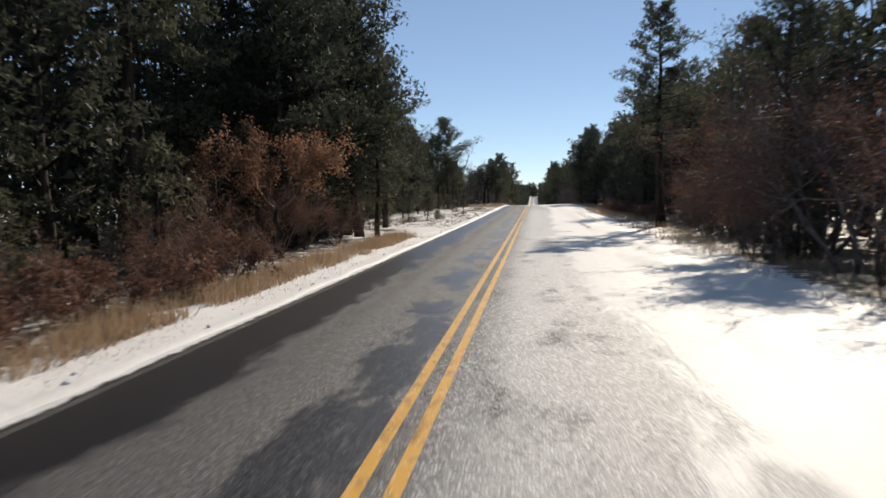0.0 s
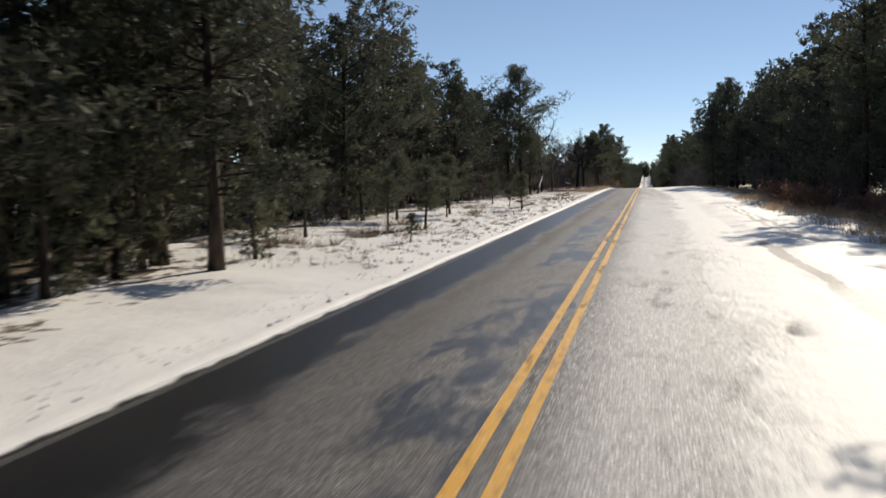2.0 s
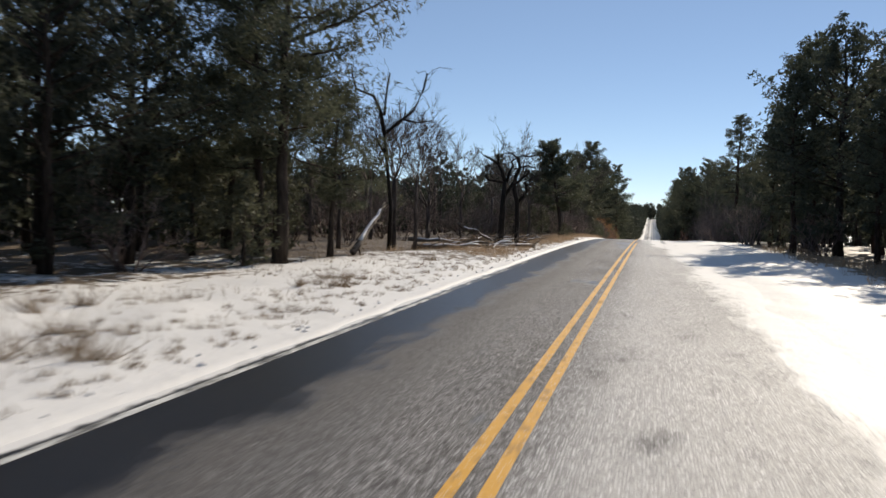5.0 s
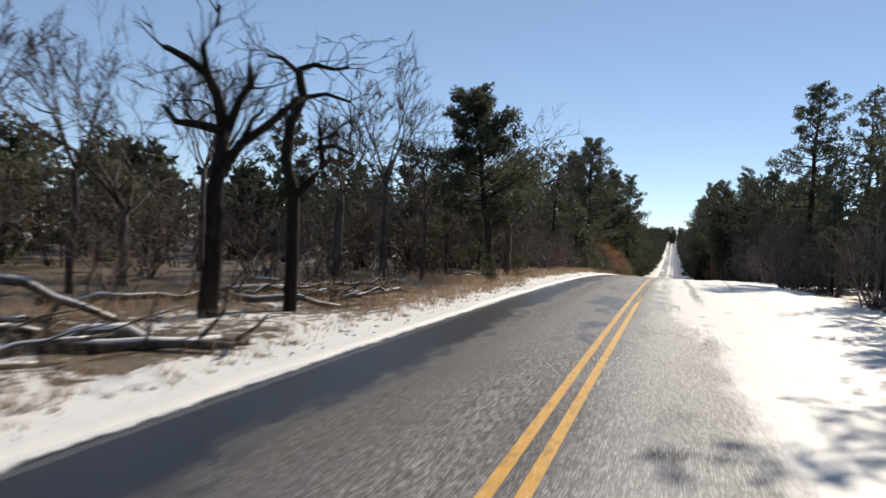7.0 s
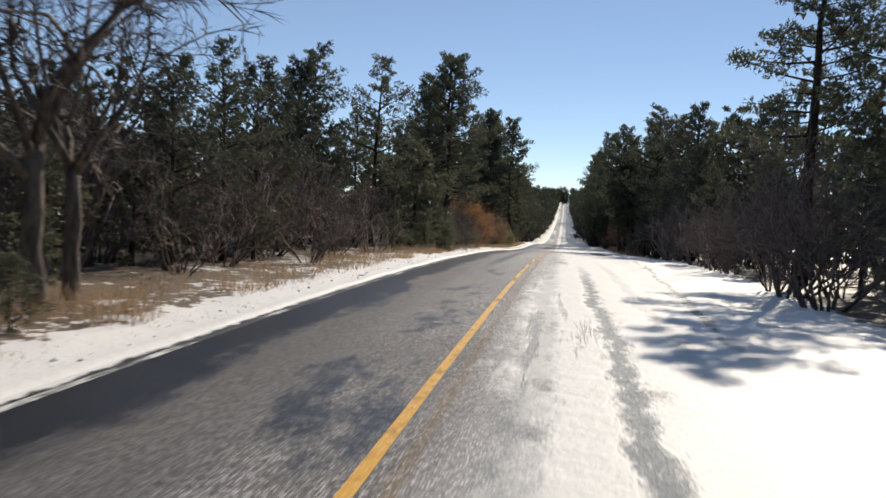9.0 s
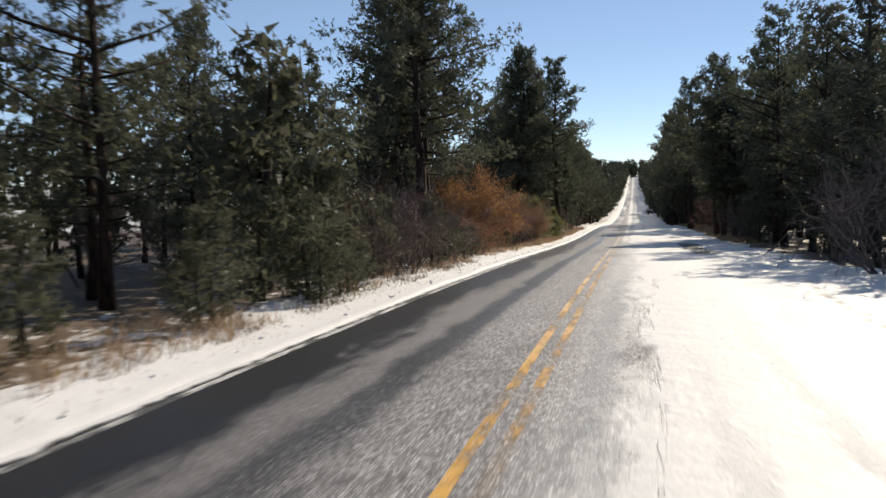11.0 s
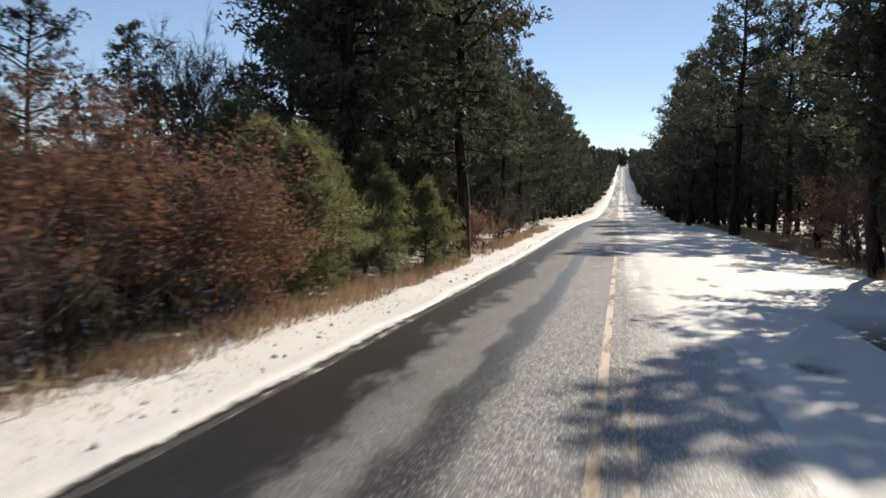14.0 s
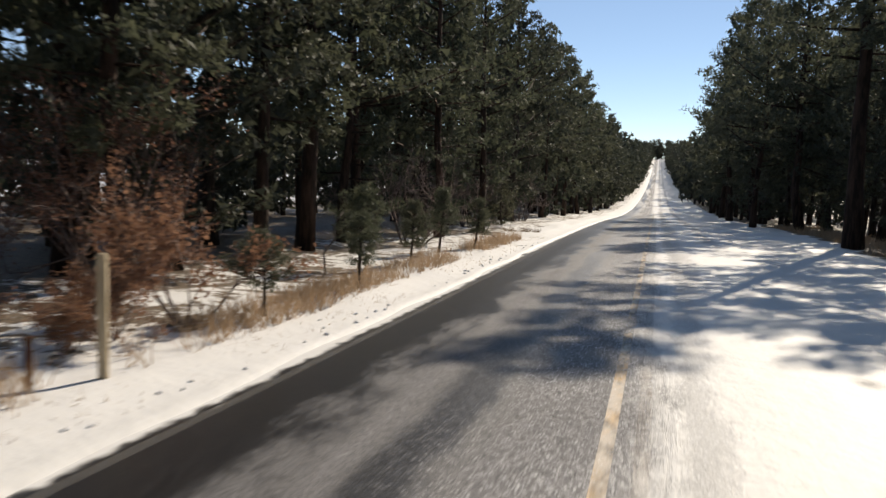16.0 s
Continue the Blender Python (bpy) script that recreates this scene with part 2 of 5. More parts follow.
    k.rough(k.math("SUBTRACT", k.math("SUBTRACT", 0.85, k.math("MULTIPLY", full, 0.25)), k.math("MULTIPLY", film, 0.5)))
    k.val(k.math("ADD", k.math("ADD", 0.08, k.math("MULTIPLY", full, 0.2)), k.math("MULTIPLY", film, 0.4)), k.p.inputs["Specular IOR Level"])
    soft = k.math("ADD", k.math("MULTIPLY", k.noise(2.2, 4), 1.1), k.math("MULTIPLY", k.noise(14.0, 3), 0.32))
    h = k.math("ADD", k.math("MULTIPLY", k.math("MULTIPLY", k.noise(38.0, 4, (1, 0.7, 1), 0.75), 0.6), k.math("SUBTRACT", 1.0, k.math("MULTIPLY", full, 0.85))), k.math("MULTIPLY", full, k.math("ADD", soft, 0.05)))
    k.bump(h, 1.0, 0.022)
    k.val(k.math("SUBTRACT", 1.0, k.math("MULTIPLY", wet, 0.72)), [n for n in k.n if n.type == "BUMP"][0].inputs["Strength"])
    return k.m


def line_paint(name, tone, worn, cover=((-60, 0.0), (800, 0.0))):
    k = Mat(name, 0.6, 0.3)
    full, frost, tracks, left = snow_cover(k)
    wear = k.step(k.noise(9.0, 4, (1, 0.4, 1), 0.7), worn, worn + 0.14)
    c = k.mix(wear, tone, tuple(v * 0.25 + 0.03 for v in tone))
    c = k.mix(k.noise(70, 2), c, tone)
    c = k.mix(k.math("MULTIPLY", k.step(k.xyz()[1], 150.0, 205.0), k.step(k.noise(4.0, 4, (1, 0.3, 1), 0.7, None, 71.0), 0.25, 0.6, 0.3, 0.85)), c, (0.5, 0.47, 0.43))
    dust = k.step(k.math("ADD", k.noise(3.0, 4, (1, 0.25, 1), 0.65, None, 31.0), k.math("SUBTRACT", k.curve_y(list(cover)), 0.5)), 0.4, 0.62)
    # glints on the line, put into its colour as pale grains
    c = k.mix(k.math("MULTIPLY", k.grains(48.0, 0.2, (1, 0.6, 1)), 0.6), c, (0.7, 0.69, 0.68))
    k.color(c)
    k.bump(k.noise(55.0, 3), 0.4, 0.01)
    # where snow or dirt lies over the paint the road shows instead
    gone = k.math("MAXIMUM", k.math("MULTIPLY", dust, 0.9), full, True)
    tp = k.n.new("ShaderNodeBsdfTransparent")
    ms = k.n.new("ShaderNodeMixShader")
    k.l.new(gone, ms.inputs[0])
    k.l.new(k.p.outputs[0], ms.inputs[1])
    k.l.new(tp.outputs[0], ms.inputs[2])
    k.l.new(ms.outputs[0], k.n["Material Output"].inputs[0])
    return k.m


def snow_ground():
    k = Mat("snow_ground", 0.62, 0.28)
    x, y, z = k.xyz()
    ax = k.math("ABSOLUTE", x)
    litter = k.noise(0.45, 5, (1, 1, 1), 0.62)
    small = k.noise(3.2, 4, (1, 1, 1), 0.65, None, 4.0)
    m = k.math("ADD", k.math("MULTIPLY", litter, 0.48), k.math("MULTIPLY", small, 0.52))
    cut = k.math("ADD", k.step(ax, 4.0, 14.0, 0.66, 0.42), k.step(ax, 32.0, 46.0, 0.0, 0.1))
    # the strip of clean snow on the west verge is narrow where grass and brush come near
    rim = k.curve_y([(-60, 0.7), (28, 0.75), (34, 1.4), (47, 3.9), (100, 3.9), (107, 0.75), (130, 0.65), (160, 0.7), (166, 1.5), (182, 1.3), (192, 1.0), (203, 1.2), (800, 1.2)])
    # from y 220 on part of this litter brown stands in for tree shade
    near = k.math("MULTIPLY", k.step(k.math("SUBTRACT", k.math("SUBTRACT", -3.35, x), rim), -0.2, 0.5), k.curve_y([(-60, 1.0), (30, 1.0), (36, 0.6), (47, 0.0), (100, 0.0), (107, 1.0), (214, 1.0), (220, 0.72), (800, 0.72)]))
    east = k.step(k.math("ADD", x, k.curve_y([(-60, 1.0), (30, 1.0), (44, -0.3), (130, 0.0), (142, 0.6), (155, 0.4), (175, 0.0), (190, 0.4), (800, 0.4)])), 6.4, 8.0)
    bare = k.math("MAXIMUM", k.math("MULTIPLY", near, 0.19), k.math("MULTIPLY", east, 0.26))
    cut = k.math("SUBTRACT", cut, k.math("MULTIPLY", bare, k.step(ax, 46.0, 32.0)))
    f = k.step(k.math("SUBTRACT", m, cut), 0.0, 0.045)
    earth = k.mix(k.step(k.noise(16.0, 5, (1, 1, 1), 0.75), 0.3, 0.7), (0.035, 0.028, 0.021), (0.22, 0.165, 0.115))
    rut = k.step(k.noise(1.7, 5, (1, 0.25, 1), 0.7, None, 8.0), 0.52, 0.74)
    deep = k.math("MAXIMUM", k.step(x, 3.3, 5.2), k.step(x, -3.2, -3.5))
    white = k.mix(k.math("MULTIPLY", rut, 0.35), k.mix(deep, SNOW, DEEP_SNOW), (0.52, 0.5, 0.48))
    # gravel laid bare beside the road, and wheel ruts that leave it
    jag = k.math("SUBTRACT", k.noise(1.3, 6, (1, 0.35, 1), 0.72, None, 81.0), 0.5)
    side = k.math("ABSOLUTE", k.math("SUBTRACT", k.math("ADD", x, k.math("MULTIPLY", jag, 1.9)), 3.95))
    gravel = k.math("MULTIPLY", k.step(side, 0.62, 0.4), k.math("MULTIPLY", k.step(y, 187.0, 191.0), k.step(y, 208.0, 203.0)))
    gravel = k.math("MULTIPLY", gravel, k.step(small, 0.3, 0.42))
    way = k.math("SUBTRACT", x, 4.8)
    pair = k.math("ABSOLUTE", k.math("SUBTRACT", k.math("ABSOLUTE", k.math("ADD", way, k.math("MULTIPLY", jag, 0.15))), 0.16))
    ruts = k.math("MULTIPLY", k.step(pair, 0.12, 0.05), k.math("MULTIPLY", k.step(y, 48.0, 54.0), k.step(y, 74.0, 70.0)))
    strip = k.math("MULTIPLY", k.step(k.math("ABSOLUTE", k.math("SUBTRACT", k.math("ADD", x, k.math("MULTIPLY", jag, 0.6)), 3.7)), 0.17, 0.1), k.math("MULTIPLY", k.step(y, 41.0, 43.0), k.step(y, 52.0, 49.5)))
    seam = k.math("SUBTRACT", k.math("ADD", x, k.math("MULTIPLY", jag, 1.1)), k.math("ADD", 3.35, k.math("MULTIPLY", k.math("SUBTRACT", y, 139.0), 0.04)))
    seam = k.math("MULTIPLY", k.step(k.math("ABSOLUTE", seam), 0.13, 0.05), k.math("MULTIPLY", k.math("MULTIPLY", k.step(y, 138.0, 144.0), k.step(y, 176.0, 168.0)), k.step(small, 0.42, 0.5)))
    c = k.mix(f, white, earth)
    c = k.mix(k.math("MULTIPLY", k.math("MAXIMUM", strip, seam), 0.85), c, (0.13, 0.125, 0.115))
    c = k.mix(gravel, c, k.mix(k.step(k.noise(30.0, 4, (1, 1, 1), 0.8), 0.35, 0.65), (0.022, 0.023, 0.019), (0.1, 0.1, 0.085)))
    c = k.mix(k.math("MULTIPLY", ruts, 0.8), c, (0.16, 0.15, 0.14))
    k.color(c)
    h = k.math("ADD", k.math("MULTIPLY", k.noise(2.2, 4), 0.7), k.math("MULTIPLY", k.noise(14.0, 3), 0.2))
    k.bump(h, 0.95, 0.04)
    return k.m


def bark(name, a, b, scale=9.0):
    k = Mat(name, 0.9, 0.15)
    o = k.obj()
    ridges = k.noise(scale, 4, (1, 1, 0.18), 0.65, o)
    c = k.mix(k.step(ridges, 0.35, 0.65), a, b)
    k.color(k.mix(k.math("MULTIPLY", k.each(), 0.35), c, (0.02, 0.016, 0.013)))
    k.bump(ridges, 0.8, 0.03)
    return k.m


def leaf(name, a, b, c, glow=0.3):
    """Foliage that lets some light through; each blade has its own tone."""
    k = Mat(name, 0.7, 0.3)
    t = k.mix(k.island(), a, b)
    t = k.mix(k.math("MULTIPLY", k.each(), 0.5), t, c)
    k.color(t)
    tr = k.n.new("ShaderNodeBsdfTranslucent")
    k.l.new(t, tr.inputs[0])
    ms = k.n.new("ShaderNodeMixShader")
    ms.inputs[0].default_value = glow
    k.l.new(k.p.outputs[0], ms.inputs[1])
    k.l.new(tr.outputs[0], ms.inputs[2])
    k.l.new(ms.outputs[0], k.n["Material Output"].inputs[0])
    return k.m


M_ROAD = asphalt()
M_YELLOW = line_paint("yellow_line_paint", (0.6, 0.31, 0.035), 0.5, ((-60, 0.3), (36, 0.3), (48, 0.42), (68, 0.42), (80, 0.3), (118, 0.32), (150, 0.38), (165, 0.48), (195, 0.46), (240, 0.46), (800, 0.6)))
M_YELLOW_E = line_paint("snowy_yellow_line_paint", (0.6, 0.31, 0.035), 0.5, ((-60, 0.3), (36, 0.3), (48, 0.42), (68, 0.42), (80, 0.3), (129, 0.34), (134, 0.75), (150, 0.72), (162, 0.54), (182, 0.5), (197, 0.5), (204, 0.75), (800, 0.9)))
M_WHITE = line_paint("white_line_paint", (0.6, 0.6, 0.58), 0.45, ((-60, 0.75), (70, 0.75), (84, 0.42), (106, 0.6), (110, 0.85), (127, 0.8), (134, 0.5), (142, 0.6), (160, 0.5), (185, 0.45), (196, 0.6), (215, 0.62), (240, 0.8), (800, 0.9)))
M_SNOW = snow_ground()
M_JUNIPER = leaf("juniper_sprays", (0.06, 0.068, 0.042), (0.13, 0.135, 0.085), (0.105, 0.1, 0.068), 0.4)
M_BARK_PINE = bark("pine_bark", (0.02, 0.015, 0.012), (0.082, 0.05, 0.037))
M_BARK_DARK = bark("dark_bark", (0.028, 0.022, 0.018), (0.085, 0.066, 0.054))
M_BARK_OAK = bark("oak_bark", (0.06, 0.05, 0.045), (0.18, 0.148, 0.13))
M_BARK_BLACK = bark("near_black_bark", (0.012, 0.01, 0.009), (0.036, 0.029, 0.025))
M_BARK_GREY = bark("weathered_wood", (0.06, 0.05, 0.042), (0.24, 0.2, 0.165))
M_TWIG = bark("twig_bark", (0.12, 0.092, 0.084), (0.29, 0.226, 0.205), 20)
M_PINE = leaf("pine_needles", (0.052, 0.064, 0.041), (0.114, 0.124, 0.08), (0.1, 0.098, 0.068), 0.42)
M_PINYON = leaf("pinyon_needles", (0.034, 0.043, 0.03), (0.08, 0.09, 0.061), (0.072, 0.072, 0.052), 0.34)
M_YOUNG = leaf("young_needles", (0.1, 0.118, 0.055), (0.22, 0.23, 0.112), (0.19, 0.18, 0.09), 0.6)
M_RUST = leaf("rusty_oak_leaves", (0.14, 0.07, 0.045), (0.36, 0.2, 0.125), (0.26, 0.145, 0.095), 0.45)
M_BROWN = leaf("brown_oak_leaves", (0.09, 0.046, 0.034), (0.24, 0.125, 0.085), (0.17, 0.09, 0.066), 0.4)
M_ORANGE = leaf("orange_oak_leaves", (0.19, 0.092, 0.04), (0.45, 0.25, 0.11), (0.34, 0.18, 0.08), 0.4)
M_RED = leaf("red_brown_leaves", (0.15, 0.073, 0.042), (0.34, 0.178, 0.105), (0.26, 0.138, 0.08), 0.35)
M_GRASS = leaf("dry_grass", (0.26, 0.18, 0.112), (0.54, 0.4, 0.27), (0.4, 0.275, 0.175), 0.3)
M_BRUSH = leaf("grey_brush", (0.12, 0.085, 0.055), (0.3, 0.22, 0.15), (0.2, 0.15, 0.1), 0.25)


def plain_snow():
    k = Mat("snow_cap", 0.65, 0.25)
    k.color(k.mix(k.noise(6.0, 3), SNOW, (0.75, 0.76, 0.8)))
    k.bump(k.noise(12.0, 3), 0.4, 0.03)
    return k.m


def post_wood():
    k = Mat("pale_post_wood", 0.85, 0.15)
    o = k.obj()
    g = k.noise(30.0, 4, (1, 1, 0.08), 0.6, o)
    k.color(k.mix(k.step(g, 0.35, 0.7), (0.5, 0.42, 0.3), (0.3, 0.24, 0.16)))
    k.bump(g, 0.4, 0.01)
    return k.m


M_CAP, M_POST = plain_snow(), post_wood()
M_STEEL = bark("rusty_steel", (0.12, 0.045, 0.02), (0.3, 0.12, 0.05), 30)

# ---- shape of the land ----
KY = np.array([-60, 85, 110, 135, 160, 190, 230, 280, 350, 500, 850, 1000, 3000.0])
KS = np.array([0, 0.0087, 0.0076, -0.0055, -0.0328, -0.0546, -0.0305, -0.0519, -0.0176, 0.0093, 0.0428, 0.0, 0.0])
KZ = np.concatenate([[0], np.cumsum((KS[1:] + KS[:-1]) / 2 * np.diff(KY))])


def road_z(y):
    y = np.asarray(y, float)
    k = np.clip(np.searchsorted(KY, y, side="right") - 1, 0, len(KY) - 2)
    d = y - KY[k]
    return KZ[k] + KS[k] * d + (KS[k + 1] - KS[k]) / np.diff(KY)[k] * d * d / 2


def vnoise(x, y, scale, seed=0):
    """Smooth value noise from -1 to 1."""
    x, y = np.asarray(x, float) / scale + seed * 17.3, np.asarray(y, float) / scale + seed * 5.1
    i, j = np.floor(x), np.floor(y)
    u, v = x - i, y - j
    u, v = u * u * (3 - 2 * u), v * v * (3 - 2 * v)

    def h(a, b):
        s = np.sin(a * 127.1 + b * 311.7 + seed * 74.7) * 43758.5453
        return (s - np.floor(s)) * 2 - 1

    return (h(i, j) * (1 - u) + h(i + 1, j) * u) * (1 - v) + (h(i, j + 1) * (1 - u) + h(i + 1, j + 1) * u) * v


def smooth(a, lo, hi):
    t = np.clip((a - lo) / (hi - lo), 0, 1)
    return t * t * (3 - 2 * t)


def ground_z(x, y):
    x, y = np.asarray(x, float), np.asarray(y, float)
    ax = np.where(x < 0, -x, x)
    edge = 3.24 + 0.06 * vnoise(x * 0, y, 1.3, 3) + 0.04 * vnoise(x * 0, y, 0.9, 4)
    lift = -0.07 + 0.11 * smooth(ax - edge, -0.14, 0.12) + 0.05 * smooth(ax, 3.4, 4.2)
    shore = ax + 0.4 * vnoise(x * 0, y, 2.6, 8) + 0.22 * vnoise(x * 0, y, 0.9, 9)
    lift = np.where(x > 0, -0.03 + 0.07 * smooth(shore, 2.6, 4.6), lift)
    rough = smooth(ax, 3.35, 4.6)
    b = 0.035 * vnoise(x, y, 0.42, 1) + 0.06 * vnoise(x, y, 1.1, 2) + 0.12 * vnoise(x, y, 4.0, 5) * smooth(ax, 5, 9)
    far = 0.8 * vnoise(x, y, 22, 6) * smooth(ax, 12, 40)
    return road_z(y) + lift + rough * b + far


# ---- mesh helpers ----
def mesh_np(name, V, F, mat, smooth_shade=False):
    me = bpy.data.meshes.new(name)
    V, F = np.asarray(V, np.float32), np.asarray(F, np.int32)
    me.vertices.add(len(V))
    me.vertices.foreach_set("co", V.ravel())
    me.loops.add(F.size)
    me.loops.foreach_set("vertex_index", F.ravel())
    me.polygons.add(len(F))
    me.polygons.foreach_set("loop_start", np.arange(0, F.size, F.shape[1], dtype=np.int32))
    me.materials.append(mat)
    me.update(calc_edges=True)
    if smooth_shade:
        me.polygons.foreach_set("use_smooth", np.ones(len(F), bool))
    return me


def join(parts):
    V, F, n = [], [], 0
    for v, f in parts:
        V.append(v)
        F.append(np.asarray(f) + n)
        n += len(v)
    return np.concatenate(V), np.concatenate(F)


def tube(pts, radii, sides=5):
    """A closed tapered tube along points."""
    pts = np.asarray(pts, float)
    n = len(pts)
    t = np.gradient(pts, axis=0)
    t /= np.linalg.norm(t, axis=1)[:, None] + 1e-9
    up = np.where(np.abs(t[:, 2:3]) > 0.9, [[1.0, 0, 0]], [[0, 0, 1.0]])
    a = np.cross(t, up)
    a /= np.linalg.norm(a, axis=1)[:, None] + 1e-9
    b = np.cross(t, a)
    ang = np.linspace(0, 2 * np.pi, sides, endpoint=False)
    ring = a[:, None] * np.cos(ang)[None, :, None] + b[:, None] * np.sin(ang)[None, :, None]
    V = (pts[:, None] + ring * np.asarray(radii)[:, None, None]).reshape(-1, 3)
    i = np.arange(n - 1)[:, None] * sides
    j = np.arange(sides)[None]
    k = (j + 1) % sides
    q0, q1, q2, q3 = (i + j).ravel(), (i + k).ravel(), (i + sides + k).ravel(), (i + sides + j).ravel()
    F = np.concatenate([np.stack([q0, q2, q1], 1), np.stack([q0, q3, q2], 1)])
    V = np.concatenate([V, pts[[0, -1]]])
    j = np.arange(sides)
    k = (j + 1) % sides
    F = np.concatenate([F, np.stack([j, k, j * 0 + n * sides], 1), np.stack([(n - 1) * sides + k, (n - 1) * sides + j, j * 0 + n * sides + 1], 1)])
    return V, F


def blades(C, D, length, width, rng):
    """Pointed blades from centres C along D."""
    n = len(C)
    D = D / (np.linalg.norm(D, axis=1)[:, None] + 1e-9)
    s = np.cross(D, rng.normal(size=(n, 3)))
    s /= np.linalg.norm(s, axis=1)[:, None] + 1e-9
    L = (length * rng.uniform(0.6, 1.3, n))[:, None]
    W = (width * rng.uniform(0.7, 1.3, n))[:, None] / 2
    V = np.stack([C - s * W, C + s * W, C + D * L], 1).reshape(-1, 3)
    return V, np.arange(3 * n).reshape(-1, 3)


def leaves(C, size, rng):
    """Small folded leaves, each two triangles."""
    n = len(C)
    D = rng.normal(size=(n, 3)) + [0, 0, -0.3]
    D /= np.linalg.norm(D, axis=1)[:, None]
    s = np.cross(D, rng.normal(size=(n, 3)))
    s /= np.linalg.norm(s, axis=1)[:, None] + 1e-9
    L = (size * rng.uniform(0.6, 1.4, n))[:, None]
    V = np.stack([C, C + D * L * 0.55 + s * L * 0.32, C + D * L, C + D * L * 0.55 - s * L * 0.32], 1).reshape(-1, 3)
    b = np.arange(n)[:, None] * 4
    return V, np.concatenate([b + [0, 1, 2], b + [0, 2, 3]])


def part(name, me, parent, label=""):
    ob = new(name, me)
    ob.parent = parent
    return tagged(ob, label)


def put(proto, x, y, rz=0.0, s=1.0, sz=None, sink=0.05):
    """A copy of a plant on the ground, turned and scaled."""
    proto.scale = (s, s, sz or s)
    m = Matrix.LocRotScale((x, y, float(ground_z(x, y)) - sink), Euler((0, 0, rz)), None)
    ob = copy_thing(proto, m)
    proto.scale = (1, 1, 1)
    return ob


# ---- ground and road ----
def grid_mesh(name, xs, ys, zf, mat):
    X, Y = np.meshgrid(xs, ys)
    V = np.stack([X.ravel(), Y.ravel(), zf(X, Y).ravel()], 1)
    nx, ny = len(xs), len(ys)
    i = (np.arange(ny - 1)[:, None] * nx + np.arange(nx - 1)[None]).ravel()
    return mesh_np(name, V, np.stack([i, i + 1, i + nx + 1, i + nx], 1), mat, True)


gx = np.unique(np.concatenate([[-2600, -1200, -600, -300, -150, -90], np.arange(-60, -14, 2.5), np.arange(-14, -9, 0.5), np.arange(-9, -4.2, 0.22), np.arange(-4.2, -3.0, 0.06), [-2.8, 0, 2.8], np.arange(2.9, 4.3, 0.1), np.arange(4.3, 10, 0.3), np.arange(10, 60, 2.5), [90, 150, 300, 600, 1200, 2600]]))
gy = np.unique(np.concatenate([[-400, -150, -60], np.arange(-30, 0, 2.0), np.arange(0, 255, 0.6), np.arange(255, 420, 2.5), np.arange(420, 1000, 12), [1200, 1700, 2400, 3000]]))
ground = new("ground", grid_mesh("ground", gx, gy, ground_z, M_SNOW))
tagged(ground, "snow-covered forest floor with patches of brown litter", "ground", kind="structure")

ry = np.unique(np.concatenate([np.arange(-40, 260, 1.0), np.arange(260, 1000, 6.0)]))
rx = np.array([-3.35, -3.0, -1.5, 0, 1.5, 3.0, 3.5])
road = new("road", grid_mesh("road", rx, ry, lambda X, Y: road_z(Y), M_ROAD))
tagged(road, "two-lane asphalt road, wet and partly under thin snow", "road", kind="structure")


def strip(name, x0, x1, y0, y1, lift, mat):
    ys = ry[(ry > y0) & (ry < y1)]
    return grid_mesh(name, np.array([x0, x1]), ys, lambda X, Y: road_z(Y) + lift, mat)


for nm, x0, x1, mt, lb in (("centre_line", -0.175, -0.068, M_YELLOW, "worn yellow centre line paint on asphalt"), ("centre_line", 0.068, 0.175, M_YELLOW_E, "worn yellow centre line paint on asphalt"), ("edge_line", -3.1, -3.0, M_WHITE, "faded white edge line beside the snow")):
    tagged(new(nm, strip(nm, x0, x1, -40, 900, 0.005, mt)), lb, "road marking", kind="structure")

